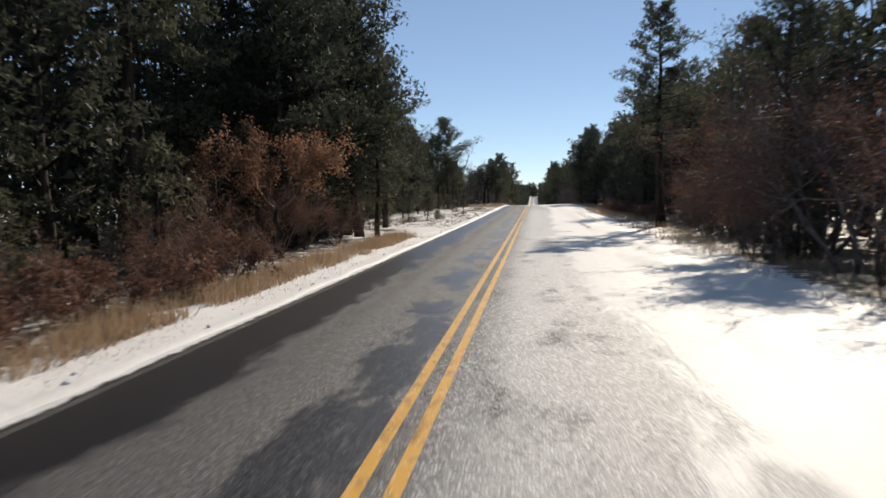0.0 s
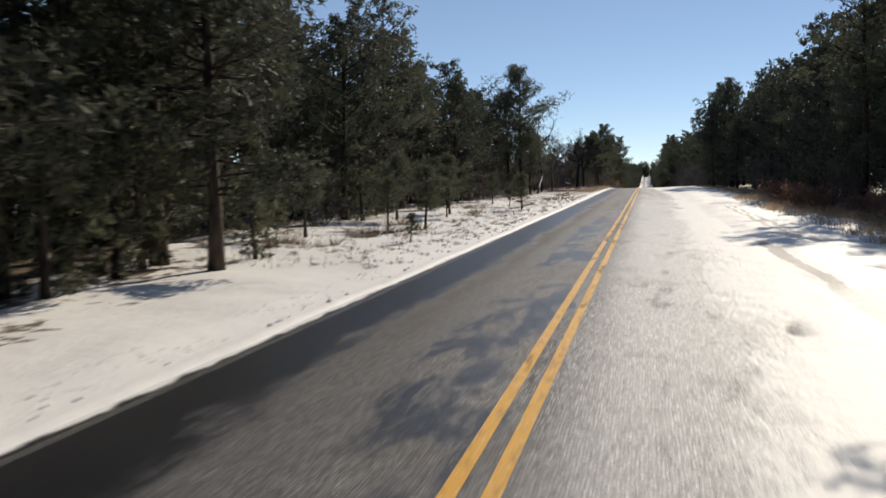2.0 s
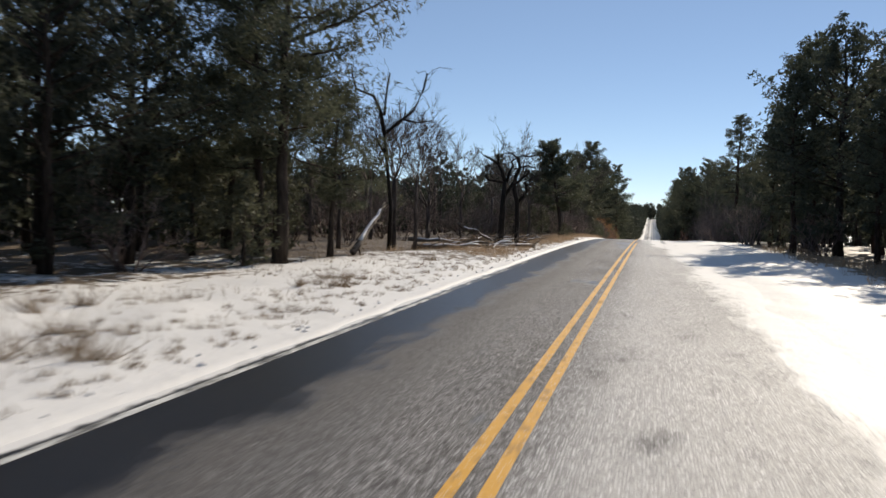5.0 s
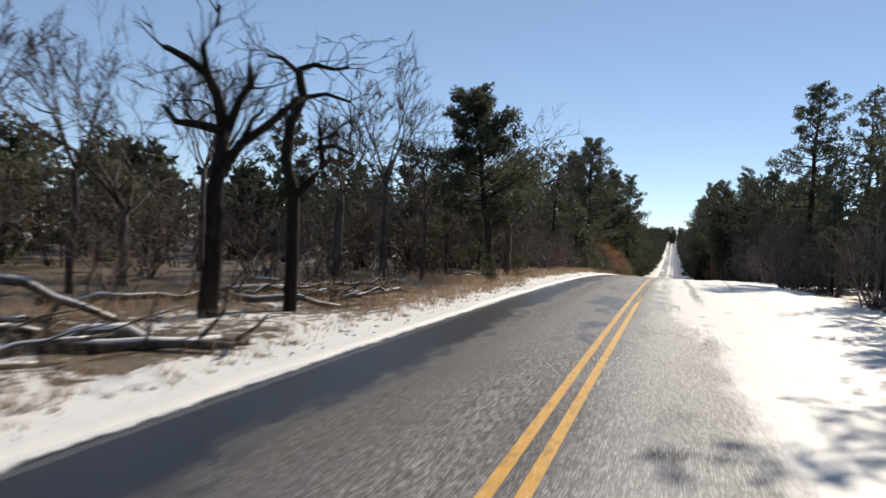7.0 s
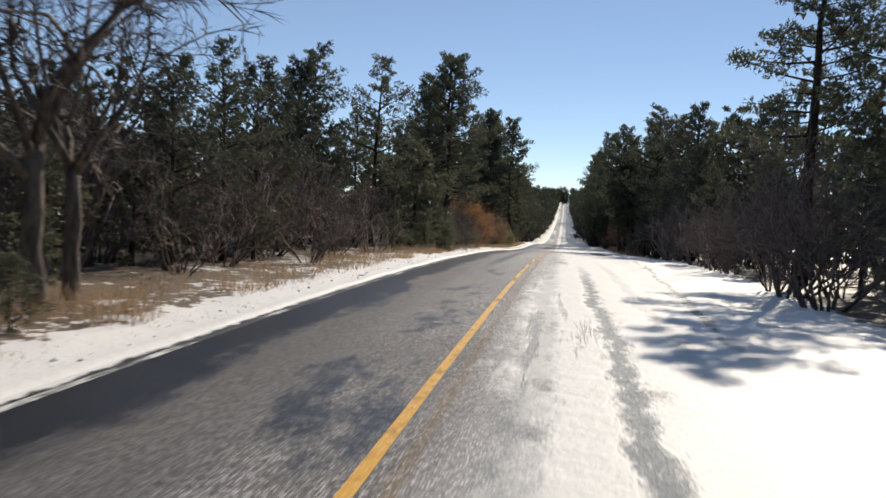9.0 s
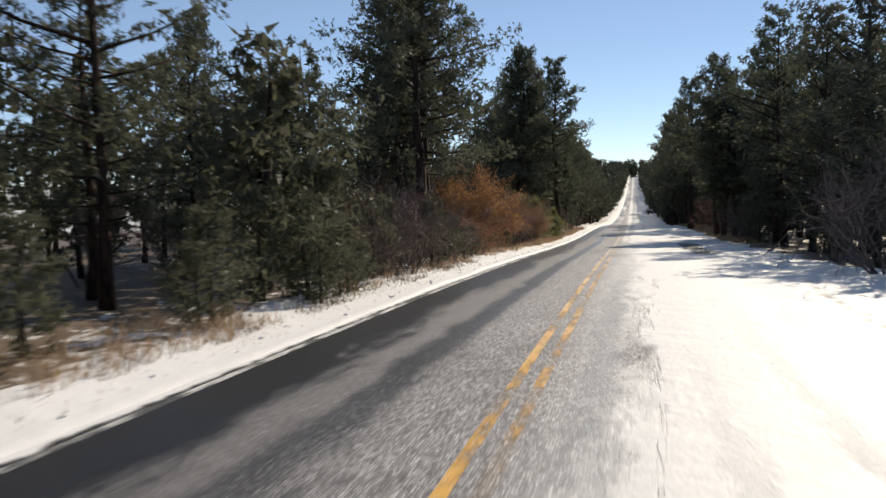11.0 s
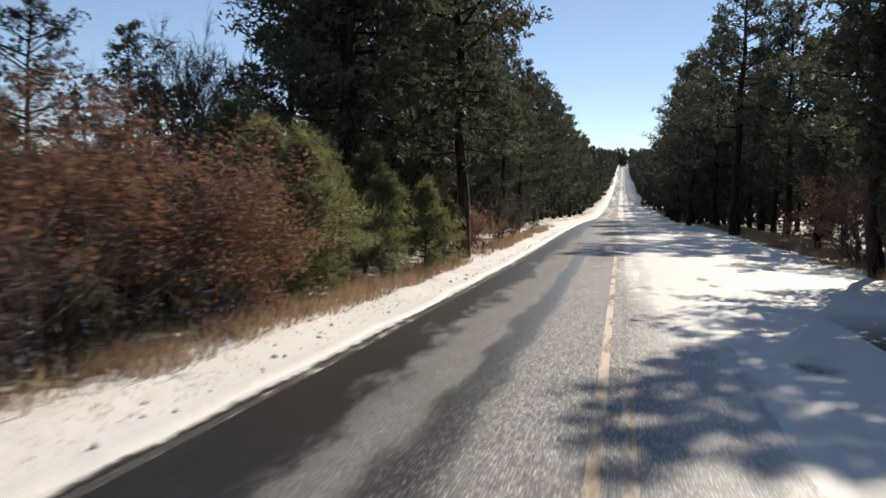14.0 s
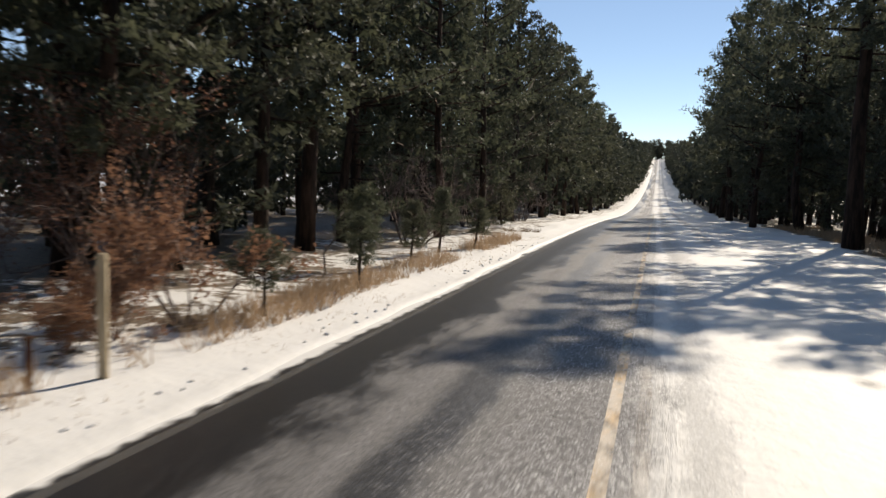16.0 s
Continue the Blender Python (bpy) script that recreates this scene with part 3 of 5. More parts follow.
# ---- plants: how each kind grows ----
def pine_parts(seed, H, R, base, n_br, clumps, tufts, n_bl, bl, bw, trunk_r, droop=0.1, round_top=1.6, sides=7, limbs=True, lean=0.0, spread=0.2, low=0.55):
    """Trunk with limbs, and a crown of needle tufts gathered in clumps, of a pine or juniper of height H."""
    rng = np.random.default_rng(seed)
    tufts, n_bl = tufts * n_bl // 3, 3
    zs = np.linspace(0, 1, 8)
    bend = np.stack([np.cumsum(rng.normal(0, 0.012, 8)) * H * 0.5 + lean * H * zs, np.cumsum(rng.normal(0, 0.012, 8)) * H * 0.5, zs * H * 0.95], 1)
    bend[0, :2] = 0
    rad = trunk_r * (1 - zs) ** 0.8 + 0.012
    rad[0] *= 1.3
    wood = [tube(bend, rad, sides)]
    centers, outs, cores = [], [], []
    gaps = rng.uniform(0, 2 * np.pi, 3)
    for i in range(n_br):
        u = (i + rng.uniform(0, 1)) / n_br
        h = base + (1 - base) * u**0.9 * 0.94
        az = i * 2.399 + rng.normal(0, 0.4)
        # lobes and gaps in the outline
        lobe = 0.78 + 0.22 * math.sin(3 * az + gaps[0] + 9 * h) + 0.22 * math.sin(7 * h * H / 3 + gaps[1])
        prof_r = (1 - u**round_top) * (low + (1 - low) * min(1, u / 0.2))
        L = max(0.24 * R, R * prof_r * lobe * rng.uniform(0.7, 1.15))
        p0 = np.array([np.interp(h * H, bend[:, 2], bend[:, k]) for k in range(3)])
        up = -droop + 0.75 * u + rng.normal(0, 0.12)
        d = np.array([math.cos(az), math.sin(az), up])
        d /= np.linalg.norm(d)
        side = np.array([-d[1], d[0], 0])
        if limbs:
            s = np.linspace(0, 0.84, 3)[:, None]
            pts = p0 + d * L * s + np.array([0, 0, 1]) * L * 0.16 * s**2
            wood.append(tube(pts, (0.012 + 0.03 * L / 2.2) * (1.05 - 0.85 * s[:, 0]), 3))
        n_c = max(1, int(round(clumps * (0.3 + 0.8 * L / R))))
        for j in range(n_c):
            f = 1.0 - 0.62 * (j + rng.uniform(0, 0.6)) / n_c
            c0 = p0 + d * L * f + np.array([0, 0, 1]) * L * 0.16 * f**2 + side * rng.normal(0, 0.16) * L
            v = rng.normal(0, 1, (tufts, 3))
            v *= (rng.uniform(0, 1, tufts) ** 0.4 / np.linalg.norm(v, axis=1))[:, None]
            c = c0 + v * 1.6 * spread * (0.6 + 0.3 * L) * np.array([1, 1, 0.7])
            centers.append(c)
            cores.append(c0 - d * L * 0.12 + rng.normal(0, 0.55, (4, 3)) * spread * (0.6 + 0.3 * L))
            outs.append((c - c0) / (spread + 0.01) + d * 0.5)
    C, O = np.concatenate(centers), np.concatenate(outs)
    C, O = np.repeat(C, n_bl, 0), np.repeat(O, n_bl, 0)
    D = rng.normal(size=C.shape) + O * 0.12 + [0, 0, 0.15]
    crown = blades(C + rng.normal(0, bl * 0.12, C.shape), D, bl, bw, rng)
    K = np.concatenate(cores)
    if bw > 0.3:
        return wood, crown
    if bw > 0.07:
        K = K[::2]
    heart = blades(K, rng.normal(size=K.shape), bl * 1.5, bw * 3.2 if bw < 0.07 else bw * 2.0, rng)
    return wood, join([crown, heart])


def limb(pts, r0, r1, rng, sides=5, wob=0.0):
    pts = np.asarray(pts, float)
    if wob:
        pts = pts + rng.normal(0, wob, pts.shape) * np.linspace(0.2, 1, len(pts))[:, None]
    return tube(pts, np.linspace(r0, r1, len(pts)), sides)


def grow(out, twigs, p, d, L, r, depth, rng, crook, spread, n_sub, up):
    """A crooked limb and what branches from it; the last order are thin twigs."""
    d = np.array(d, float) / np.linalg.norm(d)
    if not depth:
        twigs.append(np.concatenate([p, d * L]))
        return
    n = 4 if r > 0.02 else 3
    pts = [np.array(p, float)]
    for _ in range(n - 1):
        d = d + rng.normal(0, crook * 1.2, 3) + [0, 0, up]
        d /= np.linalg.norm(d)
        pts.append(pts[-1] + d * L / (n - 1))
    pts = np.array(pts)
    out.append(tube(pts, np.linspace(r, r * 0.5, n), 6 if r > 0.06 else 3))
    for i in range(n_sub + (3 if depth == 1 else 0)):
        f = rng.uniform(0.3, 1.0) if i else 1.0
        q = np.array([np.interp(f * (n - 1), np.arange(n), pts[:, k]) for k in range(3)])
        nd = d + rng.normal(0, spread, 3)
        grow(out, twigs, q, nd, L * rng.uniform(0.5, 0.85), r * rng.uniform(0.42, 0.62), depth - 1, rng, crook, spread, n_sub, up)


def twig_blades(twigs, rng, width):
    """Twigs as thin tapering blades that bend once."""
    T = np.array(twigs)
    n = np.linalg.norm(T[:, 3:], axis=1)
    a = blades(T[:, :3], T[:, 3:], n, width, rng)
    b = blades(T[:, :3] + T[:, 3:] * 0.45, T[:, 3:] + rng.normal(0, 0.5, T[:, 3:].shape) * n[:, None], n * 0.7, width * 0.7, rng)
    return join([a, b])


def with_twigs(out, twigs, rng, width):
    return join([join(out), twig_blades(twigs, rng, width)])


def plant(name, label, category, parts):
    """A thing of named parts, grown once as the pattern for its copies."""
    e = new(name)
    e.empty_display_size = 0.2
    tagged(e, label, category)
    for nm, me in parts:
        part(nm, me, e)
    return e


def conifer(name, label, mat, barkm, *a, boughs=0, **k):
    """A pine; its stoutest boughs are parts of the trunk, as many as asked for, and the thin ones are joined to it."""
    w, c = pine_parts(*a, **k)
    order = sorted(w[1:], key=lambda q: -float(np.ptp(q[0], axis=0).max()))
    e = plant(name, label, "tree", [("trunk", mesh_np("trunk", *join([w[0]] + order[boughs:]), barkm, True)), ("crown", mesh_np("crown", *c, mat))])
    for q in order[:boughs]:
        part("bough", mesh_np("bough", *q, barkm, True), e.children[0])
    return e


def bare_shrub_parts(seed, H, stems, depth=3, spread=0.5):
    rng = np.random.default_rng(seed)
    out, twigs = [], []
    for i in range(stems):
        az = rng.uniform(0, 6.28)
        p = [math.cos(az) * H * 0.1 * rng.uniform(0, 1), math.sin(az) * H * 0.1, 0]
        grow(out, twigs, p, [math.cos(az) * 0.55, math.sin(az) * 0.55, 1], H * rng.uniform(0.35, 0.5), H * 0.011, depth, rng, 0.13, spread, 3, 0.05)
    return join(out), twig_blades(twigs, rng, H * 0.005), np.array(twigs)


def leafy_shrub(name, label, mat, seed, H, stems, n_leaf, size, category="shrub"):
    rng = np.random.default_rng(seed + 50)
    w, tw, tips = bare_shrub_parts(seed, H, stems)
    w = join([w, tw])
    T = tips[rng.integers(0, len(tips), n_leaf)]
    C = T[:, :3] + T[:, 3:] * rng.uniform(0, 1.1, (n_leaf, 1)) + rng.normal(0, H * 0.03, (n_leaf, 3))
    C = C[C[:, 2] > 0.12 * H]
    return plant(name, label, category, [("twigwork", mesh_np("twigwork", *w, M_TWIG)), ("foliage", mesh_np("foliage", *leaves(C, size, rng), mat))])


def leafy_tree(name, label, mat, barkm, seed, H, fork, n_leaf, size):
    """A small single-stemmed tree whose dry leaves still hang on."""
    rng = np.random.default_rng(seed)
    out, tips = [], []
    s = np.linspace(0, 1, 5)[:, None]
    pts = np.array([[0.1 * H * fork, 0.0, H * fork]]) * s
    pts[1:-1, :2] += rng.normal(0, 0.015 * H, (3, 2))
    trunk = tube(pts, np.linspace(0.09, 0.06, 5), 7)
    for i in range(7):
        az = i * 0.9 + rng.normal(0, 0.3)
        grow(out, tips, pts[-1] * rng.uniform(0.7, 1.0), [math.cos(az), math.sin(az), rng.uniform(0.5, 1.4)], H * (1 - fork) * rng.uniform(0.4, 0.55), 0.035, 3, rng, 0.14, 0.5, 3, 0.04)
    T = np.array(tips)[rng.integers(0, len(tips), n_leaf)]
    C = T[:, :3] + T[:, 3:] * rng.uniform(0, 1.1, (n_leaf, 1)) + rng.normal(0, H * 0.025, (n_leaf, 3))
    return plant(name, label, "tree", [("trunk", mesh_np("trunk", *trunk, barkm, True)), ("twigwork", mesh_np("twigwork", *with_twigs(out, tips, rng, 0.014), M_TWIG)), ("foliage", mesh_np("foliage", *leaves(C, size, rng), mat))])


def bare_tree(name, label, barkm, seed, H, fork=0.45, depth=4, limbs=4, crook=0.16, spread=0.5, r=0.13, up=0.06, lean=(0, 0)):
    rng = np.random.default_rng(seed)
    n = 6
    s = np.linspace(0, 1, n)[:, None]
    pts = np.array([[lean[0] * H * fork, lean[1] * H * fork, H * fork]]) * s
    pts[1:-1, :2] += rng.normal(0, 0.006 * H, (n - 2, 2))
    e = plant(name, label, "tree", [("trunk", mesh_np("trunk", *tube(pts, np.linspace(r * 1.25, r * 0.85, n), 8), barkm, True))])
    for i in range(limbs):
        out, tips = [], []
        az = i * 6.28 / limbs + rng.normal(0, 0.4)
        q = pts[-1] * (1 if i < 2 else rng.uniform(0.75, 1.0))
        grow(out, tips, q, [math.cos(az) * rng.uniform(0.4, 0.9), math.sin(az) * rng.uniform(0.4, 0.9), 1.0], H * (1 - fork) * rng.uniform(0.42, 0.6), r * rng.uniform(0.45, 0.7), depth, rng, crook, spread, 3, up)
        bough = part("limb", mesh_np("limb", *out[0], barkm, True), e)
        tagged(part("twig", mesh_np("twig", *with_twigs(out[1:], tips, rng, 0.022), barkm), bough), kind="stuff")
    return e


def snag(name, label, barkm, seed, trunk, limbs, r, twigs=3):
    """A dead tree with a trunk and a few crooked main limbs of its own, ending in short twigs."""
    rng = np.random.default_rng(seed)
    t = np.array([[x, rng.normal(0, 0.04), z] for x, z in trunk])
    tr = tube(t, np.linspace(r * 1.2, r * 0.75, len(t)), 9)
    e = plant(name, label, "tree", [("trunk", mesh_np("trunk", *tr, barkm, True))])
    for pts, r0 in limbs:
        out, tips = [], []
        dy = rng.uniform(-0.35, 0.35)
        q = np.array([[x, dy * i / len(pts), z] for i, (x, z) in enumerate(pts)])
        bough = part("limb", mesh_np("limb", *tube(q, np.linspace(r0, r0 * 0.45, len(q)), 7), barkm, True), e)
        for i in range(1, len(q)):
            for _ in range(twigs):
                f = rng.uniform(0, 1)
                s = q[i - 1] * (1 - f) + q[i] * f
                d = (q[i] - q[i - 1]) / np.linalg.norm(q[i] - q[i - 1]) + rng.normal(0, 0.75, 3) + [0, 0, 0.2]
                grow(out, tips, s, d, rng.uniform(0.3, 0.7), r0 * 0.25, 2, rng, 0.2, 0.55, 1, 0.03)
        tagged(part("twig", mesh_np("twig", *with_twigs(out, tips, rng, 0.016), barkm), bough), kind="stuff")
    return e


# ---- the patterns, each grown once ----
PON_L = "tall ponderosa pine with dark clumped needles and reddish bark"
PIN_L = "dense dark green pinyon pine with a rounded crown"
pond = [conifer("ponderosa_pine", PON_L, M_PINE, M_BARK_PINE, 11 + i, 12.0, 3.2, b, 52, 4, 5, 12, 0.15, 0.062, 0.15, 0.1, 2.6 + 0.5 * i) for i, b in enumerate((0.2, 0.26, 0.16, 0.12))]
dense = [conifer("ponderosa_pine", PON_L, M_PINE, M_BARK_PINE, 17 + i, 12.0, 2.9, b, 76, 5, 5, 11, 0.15, 0.062, 0.16, 0.12, 2.8) for i, b in enumerate((0.2, 0.24))]
# needles and bark darkened to stand in for deep shade on the west edge
shady = [conifer("ponderosa_pine", "tall pine with dense limbs down to the brush, needles darkened for shade", M_PINYON, M_BARK_DARK, 27 + i, 12.0, 3.4, 0.13, 88, 5, 5, 11, 0.15, 0.064, 0.16, 0.1, 2.8) for i in range(2)]
old_pine = conifer("ponderosa_pine", "old ponderosa pine with a thick bare trunk and high crown", M_PINE, M_BARK_PINE, 19, 13.0, 3.4, 0.36, 60, 4, 8, 14, 0.14, 0.056, 0.24, 0.2, 2.4, boughs=24)
spread_pine = conifer("ponderosa_pine", "old ponderosa pine with long low limbs over the verge", M_PINE, M_BARK_PINE, 23, 13.0, 4.5, 0.24, 62, 4, 8, 14, 0.14, 0.056, 0.24, 0.12, 1.6, low=1.0, boughs=24)
pond_mid = [conifer("ponderosa_pine", PON_L, M_PINE, M_BARK_PINE, 21 + i, 12.0, 3.3, b, 38, 3, 4, 9, 0.29, 0.13, 0.15, 0.1, 3.4, 6, False) for i, b in enumerate((0.2, 0.14))]
piny = [conifer("pinyon_pine", PIN_L, M_PINYON, M_BARK_DARK, 31 + i, 9.0, 3.4, 0.06, 54, 4, 5, 12, 0.15, 0.064, 0.16, -0.1, 3.0 + 0.5 * i) for i in range(4)]
piny_mid = [conifer("pinyon_pine", PIN_L, M_PINYON, M_BARK_DARK, 41 + i, 9.0, 3.6, 0.05, 40, 3, 4, 8, 0.29, 0.145, 0.16, -0.1, 3.6, 6, False) for i in range(3)]
juni = [conifer("juniper", "low rounded grey-green juniper bush", M_JUNIPER, M_BARK_DARK, 46 + i, 4.2, 2.0, 0.0, 40, 3, 4, 7, 0.18, 0.055, 0.1, -0.1, 3.0, 6, False, 0.0, 0.2, 0.95) for i in range(3)]
broad = [conifer("broad_pine", "broad flat-topped pine with heavy dark limbs", M_PINE, M_BARK_DARK, 55 + i, 9.0, 3.5, 0.3, 46, 7, 7, 13, 0.17, 0.036, 0.15, 0.05, 2.3, 8, True, 0.03, 0.24, boughs=16) for i in range(2)]
lean_pine = conifer("leaning_pine", "leaning pine with a bare dark trunk and broad crown", M_PINE, M_BARK_DARK, 49, 6.5, 2.7, 0.3, 62, 5, 8, 13, 0.14, 0.05, 0.13, 0.12, 2.2, 8, True, -0.14, boughs=20)
young = [conifer("young_pine", "young green pine sapling standing in the snow", M_YOUNG, M_BARK_DARK, 51 + i, 2.3, 1.1, 0.14, 46, 4, 6, 13, 0.12, 0.014, 0.03, 0.0, 1.9, 5, True, 0.0, 0.13) for i in range(3)]
sapling = [conifer("young_pine", "small dark pine sapling standing in the snow", M_PINE, M_BARK_DARK, 57 + i, 2.0, 0.85, 0.34, 26, 3, 7, 12, 0.11, 0.016, 0.035, -0.1, 2.4, 5, True, 0.08, 0.14) for i in range(2)]
rust = [leafy_shrub("rusty_oak", "scrub oak with dry rust-brown leaves", M_BROWN, 61 + i, 3.6, 9, 6500, 0.055) for i in range(3)]
low_oak = [leafy_shrub("oak_brush", "low brush of dry brown oak shoots", M_BROWN, 261 + i, 1.1, 6, 1000, 0.07) for i in range(2)]
rust_sapling = leafy_shrub("rusty_oak", "young oak with dry rust-pink leaves beside a post", M_RUST, 68, 1.6, 6, 2600, 0.06)
rust_full = leafy_shrub("rusty_oak", "scrub oak thick with dry pinkish-brown leaves", M_RUST, 69, 3.6, 11, 11000, 0.055)
rust_tree = leafy_tree("rusty_oak", "small oak tree holding dry rust-brown leaves", M_RUST, M_BARK_DARK, 63, 4.3, 0.36, 9000, 0.085)
big_oak = [leafy_shrub("brown_oak", "tall scrub oak with sparse dry brown leaves", M_BROWN, 161 + i, 6.2, 11, 8500, 0.065) for i in range(2)]
orange = leafy_shrub("orange_oak", "scrub oak with dry orange-brown leaves above the snow", M_ORANGE, 66, 3.7, 14, 24000, 0.062)
redbush = [leafy_shrub("red_bush", "low bush with red-brown leaves beside the verge", M_RED, 71 + i, 1.3, 12, 2800, 0.055) for i in range(2)]
def bare_thicket(seed):
    w, tw, tips = bare_shrub_parts(seed, 3.2, 10, 3, 0.55)
    e = plant("bare_thicket", "leafless purple-brown thicket of thin stems", "shrub", [("stem_clump", mesh_np("stem_clump", *w, M_TWIG)), ("twig_crown", mesh_np("twig_crown", *tw, M_TWIG))])
    for ob in e.children:
        tagged(ob, kind="stuff")
    return e


thicket = [bare_thicket(81 + i) for i in range(3)]
oakbare = [bare_tree("bare_oak", "leafless oak with spreading grey-brown branches", M_BARK_OAK, 91 + i, 6.5, 0.36, 4, 5, 0.15, 0.5, 0.13, 0.0) for i in range(3)]
fan = [bare_tree("bare_tree", "leafless tree with thin upright branches", M_BARK_OAK, 96 + i, 6.3, 0.5, 4, 4, 0.1, 0.36, 0.085, 0.1) for i in range(3)]
dead_a = snag("dead_tree", "dead tree with a forked crooked crown, bark gone", M_BARK_BLACK, 5, [(0, 0), (0.05, 1.4), (-0.1, 2.7), (-0.25, 3.9)], [([(-0.25, 3.9), (-0.35, 4.5), (-0.6, 5.0), (-1.15, 5.2), (-1.3, 5.7)], 0.065), ([(-0.25, 4.4), (-0.2, 5.1), (-0.1, 5.8)], 0.045), ([(-0.25, 3.8), (0.3, 4.25), (0.7, 4.6), (1.0, 5.3), (1.1, 5.8)], 0.062), ([(0.35, 4.3), (0.8, 4.2), (1.3, 4.25)], 0.038), ([(-0.1, 3.0), (-0.4, 3.5), (-0.6, 4.0)], 0.038)], 0.062)
dead_b = snag("dead_tree", "black dead tree with thick twisted limbs and a broken stub", M_BARK_BLACK, 6, [(0, 0), (0.05, 1.0), (0.08, 2.0), (0.16, 2.95)], [([(0.16, 2.9), (0.0, 3.45), (-0.16, 3.75), (-0.5, 3.98), (-0.85, 4.15)], 0.1), ([(-0.16, 3.75), (-0.22, 4.15), (0.0, 4.5), (0.05, 4.75)], 0.06), ([(0.12, 2.9), (-0.3, 2.98), (-0.6, 3.0), (-0.82, 3.25)], 0.08), ([(0.2, 2.9), (0.35, 3.4), (0.5, 3.62), (0.46, 3.9)], 0.085), ([(0.1, 2.2), (0.4, 2.7), (0.75, 2.95), (1.15, 3.3), (1.28, 3.45)], 0.095), ([(0.4, 2.7), (0.6, 3.1), (0.75, 3.2)], 0.05)], 0.14, 2)
dead_c = snag("dead_tree", "dead tree with a corkscrew trunk and a flat twiggy top", M_BARK_BLACK, 7, [(0, 0), (0.0, 1.0), (-0.02, 1.9), (-0.18, 2.5), (-0.12, 3.1), (0.06, 3.5), (-0.05, 3.95)], [([(-0.05, 3.95), (0.2, 4.05), (0.5, 4.0), (0.75, 4.05)], 0.05), ([(-0.05, 3.9), (-0.3, 4.1), (-0.5, 4.1)], 0.045), ([(0, 1.9), (0.25, 2.2), (0.4, 2.5), (0.32, 2.85), (0.6, 3.0)], 0.075), ([(0.3, 2.7), (0.6, 2.75), (0.95, 2.6)], 0.045), ([(0.06, 3.5), (0.4, 3.6), (0.8, 3.5)], 0.045)], 0.095, 4)


def brush(seed, H, n):
    rng = np.random.default_rng(seed)
    k = 7
    mid = rng.normal(0, 0.42, (k, 3)) * [1, 1, 0]
    size = rng.uniform(0.3, 1.0, k)
    pick = rng.integers(0, k, n)
    C = (mid[pick] + rng.normal(0, 0.09, (n, 3)) * [1, 1, 0]) * H
    D = rng.normal(size=(n, 3)) * [0.7, 0.7, 0.3] + [0, 0, 0.8]
    me = mesh_np("twigwork", *blades(C, D, H * 0.85 * size[pick] * rng.uniform(0.4, 1.1, n), 0.014, rng), M_BRUSH)
    return plant("brush", "ragged grey-brown brush clump in the snow", "shrub", [("twigwork", me)])


brushes = [brush(101 + i, 0.8, 420) for i in range(3)]

# ---- where things stand ----
rng = np.random.default_rng(2)
taken = []


def free(x, y, d):
    for a, b, r in taken:
        if (a - x) ** 2 + (b - y) ** 2 < (max(d, r)) ** 2:
            return False
    return True


GROUPS = {"ponderosa_pine": "tall pines of the forest edge", "pinyon_pine": "pinyons of the forest edge", "juniper": "junipers of the undergrowth", "broad_pine": "broad pines", "young_pine": "saplings on the verge", "rusty_oak": "scrub oaks", "brown_oak": "tall brown oaks", "oak_brush": "low oak brush", "red_bush": "red bushes by the verge", "bare_thicket": "leafless thickets", "bare_oak": "bare oaks", "bare_tree": "bare trees of the clearing", "dead_tree": "dead trees of the clearing", "brush": "brush clumps in the snow"}


def stand(proto, x, y, s=1.0, sz=None, rz=None, gap=1.4, label="", group=""):
    ob = put(proto, x, y, rng.uniform(0, 6.28) if rz is None else rz, s, sz)
    taken.append((x, y, gap))
    return tagged(ob, label, group=group or GROUPS.get(proto.name.split(".")[0], ""))


# single trees that mark the way, verge on the west
for i, x, y, s in ((0, -9.2, 220.0, 1.1), (0, -9.5, 224.8, 1.2)):
    stand(pond[i], x, y, s, gap=1.6)
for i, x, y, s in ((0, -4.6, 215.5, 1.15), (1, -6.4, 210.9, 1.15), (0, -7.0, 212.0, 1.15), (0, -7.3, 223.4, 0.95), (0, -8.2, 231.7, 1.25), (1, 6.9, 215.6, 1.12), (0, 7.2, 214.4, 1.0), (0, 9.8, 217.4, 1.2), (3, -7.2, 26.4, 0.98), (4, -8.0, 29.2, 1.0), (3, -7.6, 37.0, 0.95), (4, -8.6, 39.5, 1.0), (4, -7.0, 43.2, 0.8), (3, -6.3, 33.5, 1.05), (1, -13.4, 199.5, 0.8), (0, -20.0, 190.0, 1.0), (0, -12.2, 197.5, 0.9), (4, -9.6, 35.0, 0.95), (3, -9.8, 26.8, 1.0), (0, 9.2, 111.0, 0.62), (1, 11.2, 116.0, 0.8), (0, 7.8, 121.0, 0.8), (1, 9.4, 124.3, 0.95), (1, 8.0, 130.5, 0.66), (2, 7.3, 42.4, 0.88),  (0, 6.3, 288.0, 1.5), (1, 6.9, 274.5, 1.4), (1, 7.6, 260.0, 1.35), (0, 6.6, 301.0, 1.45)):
    # 3 and 4 pick the shade-darkened pines
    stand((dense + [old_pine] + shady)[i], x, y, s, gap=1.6)
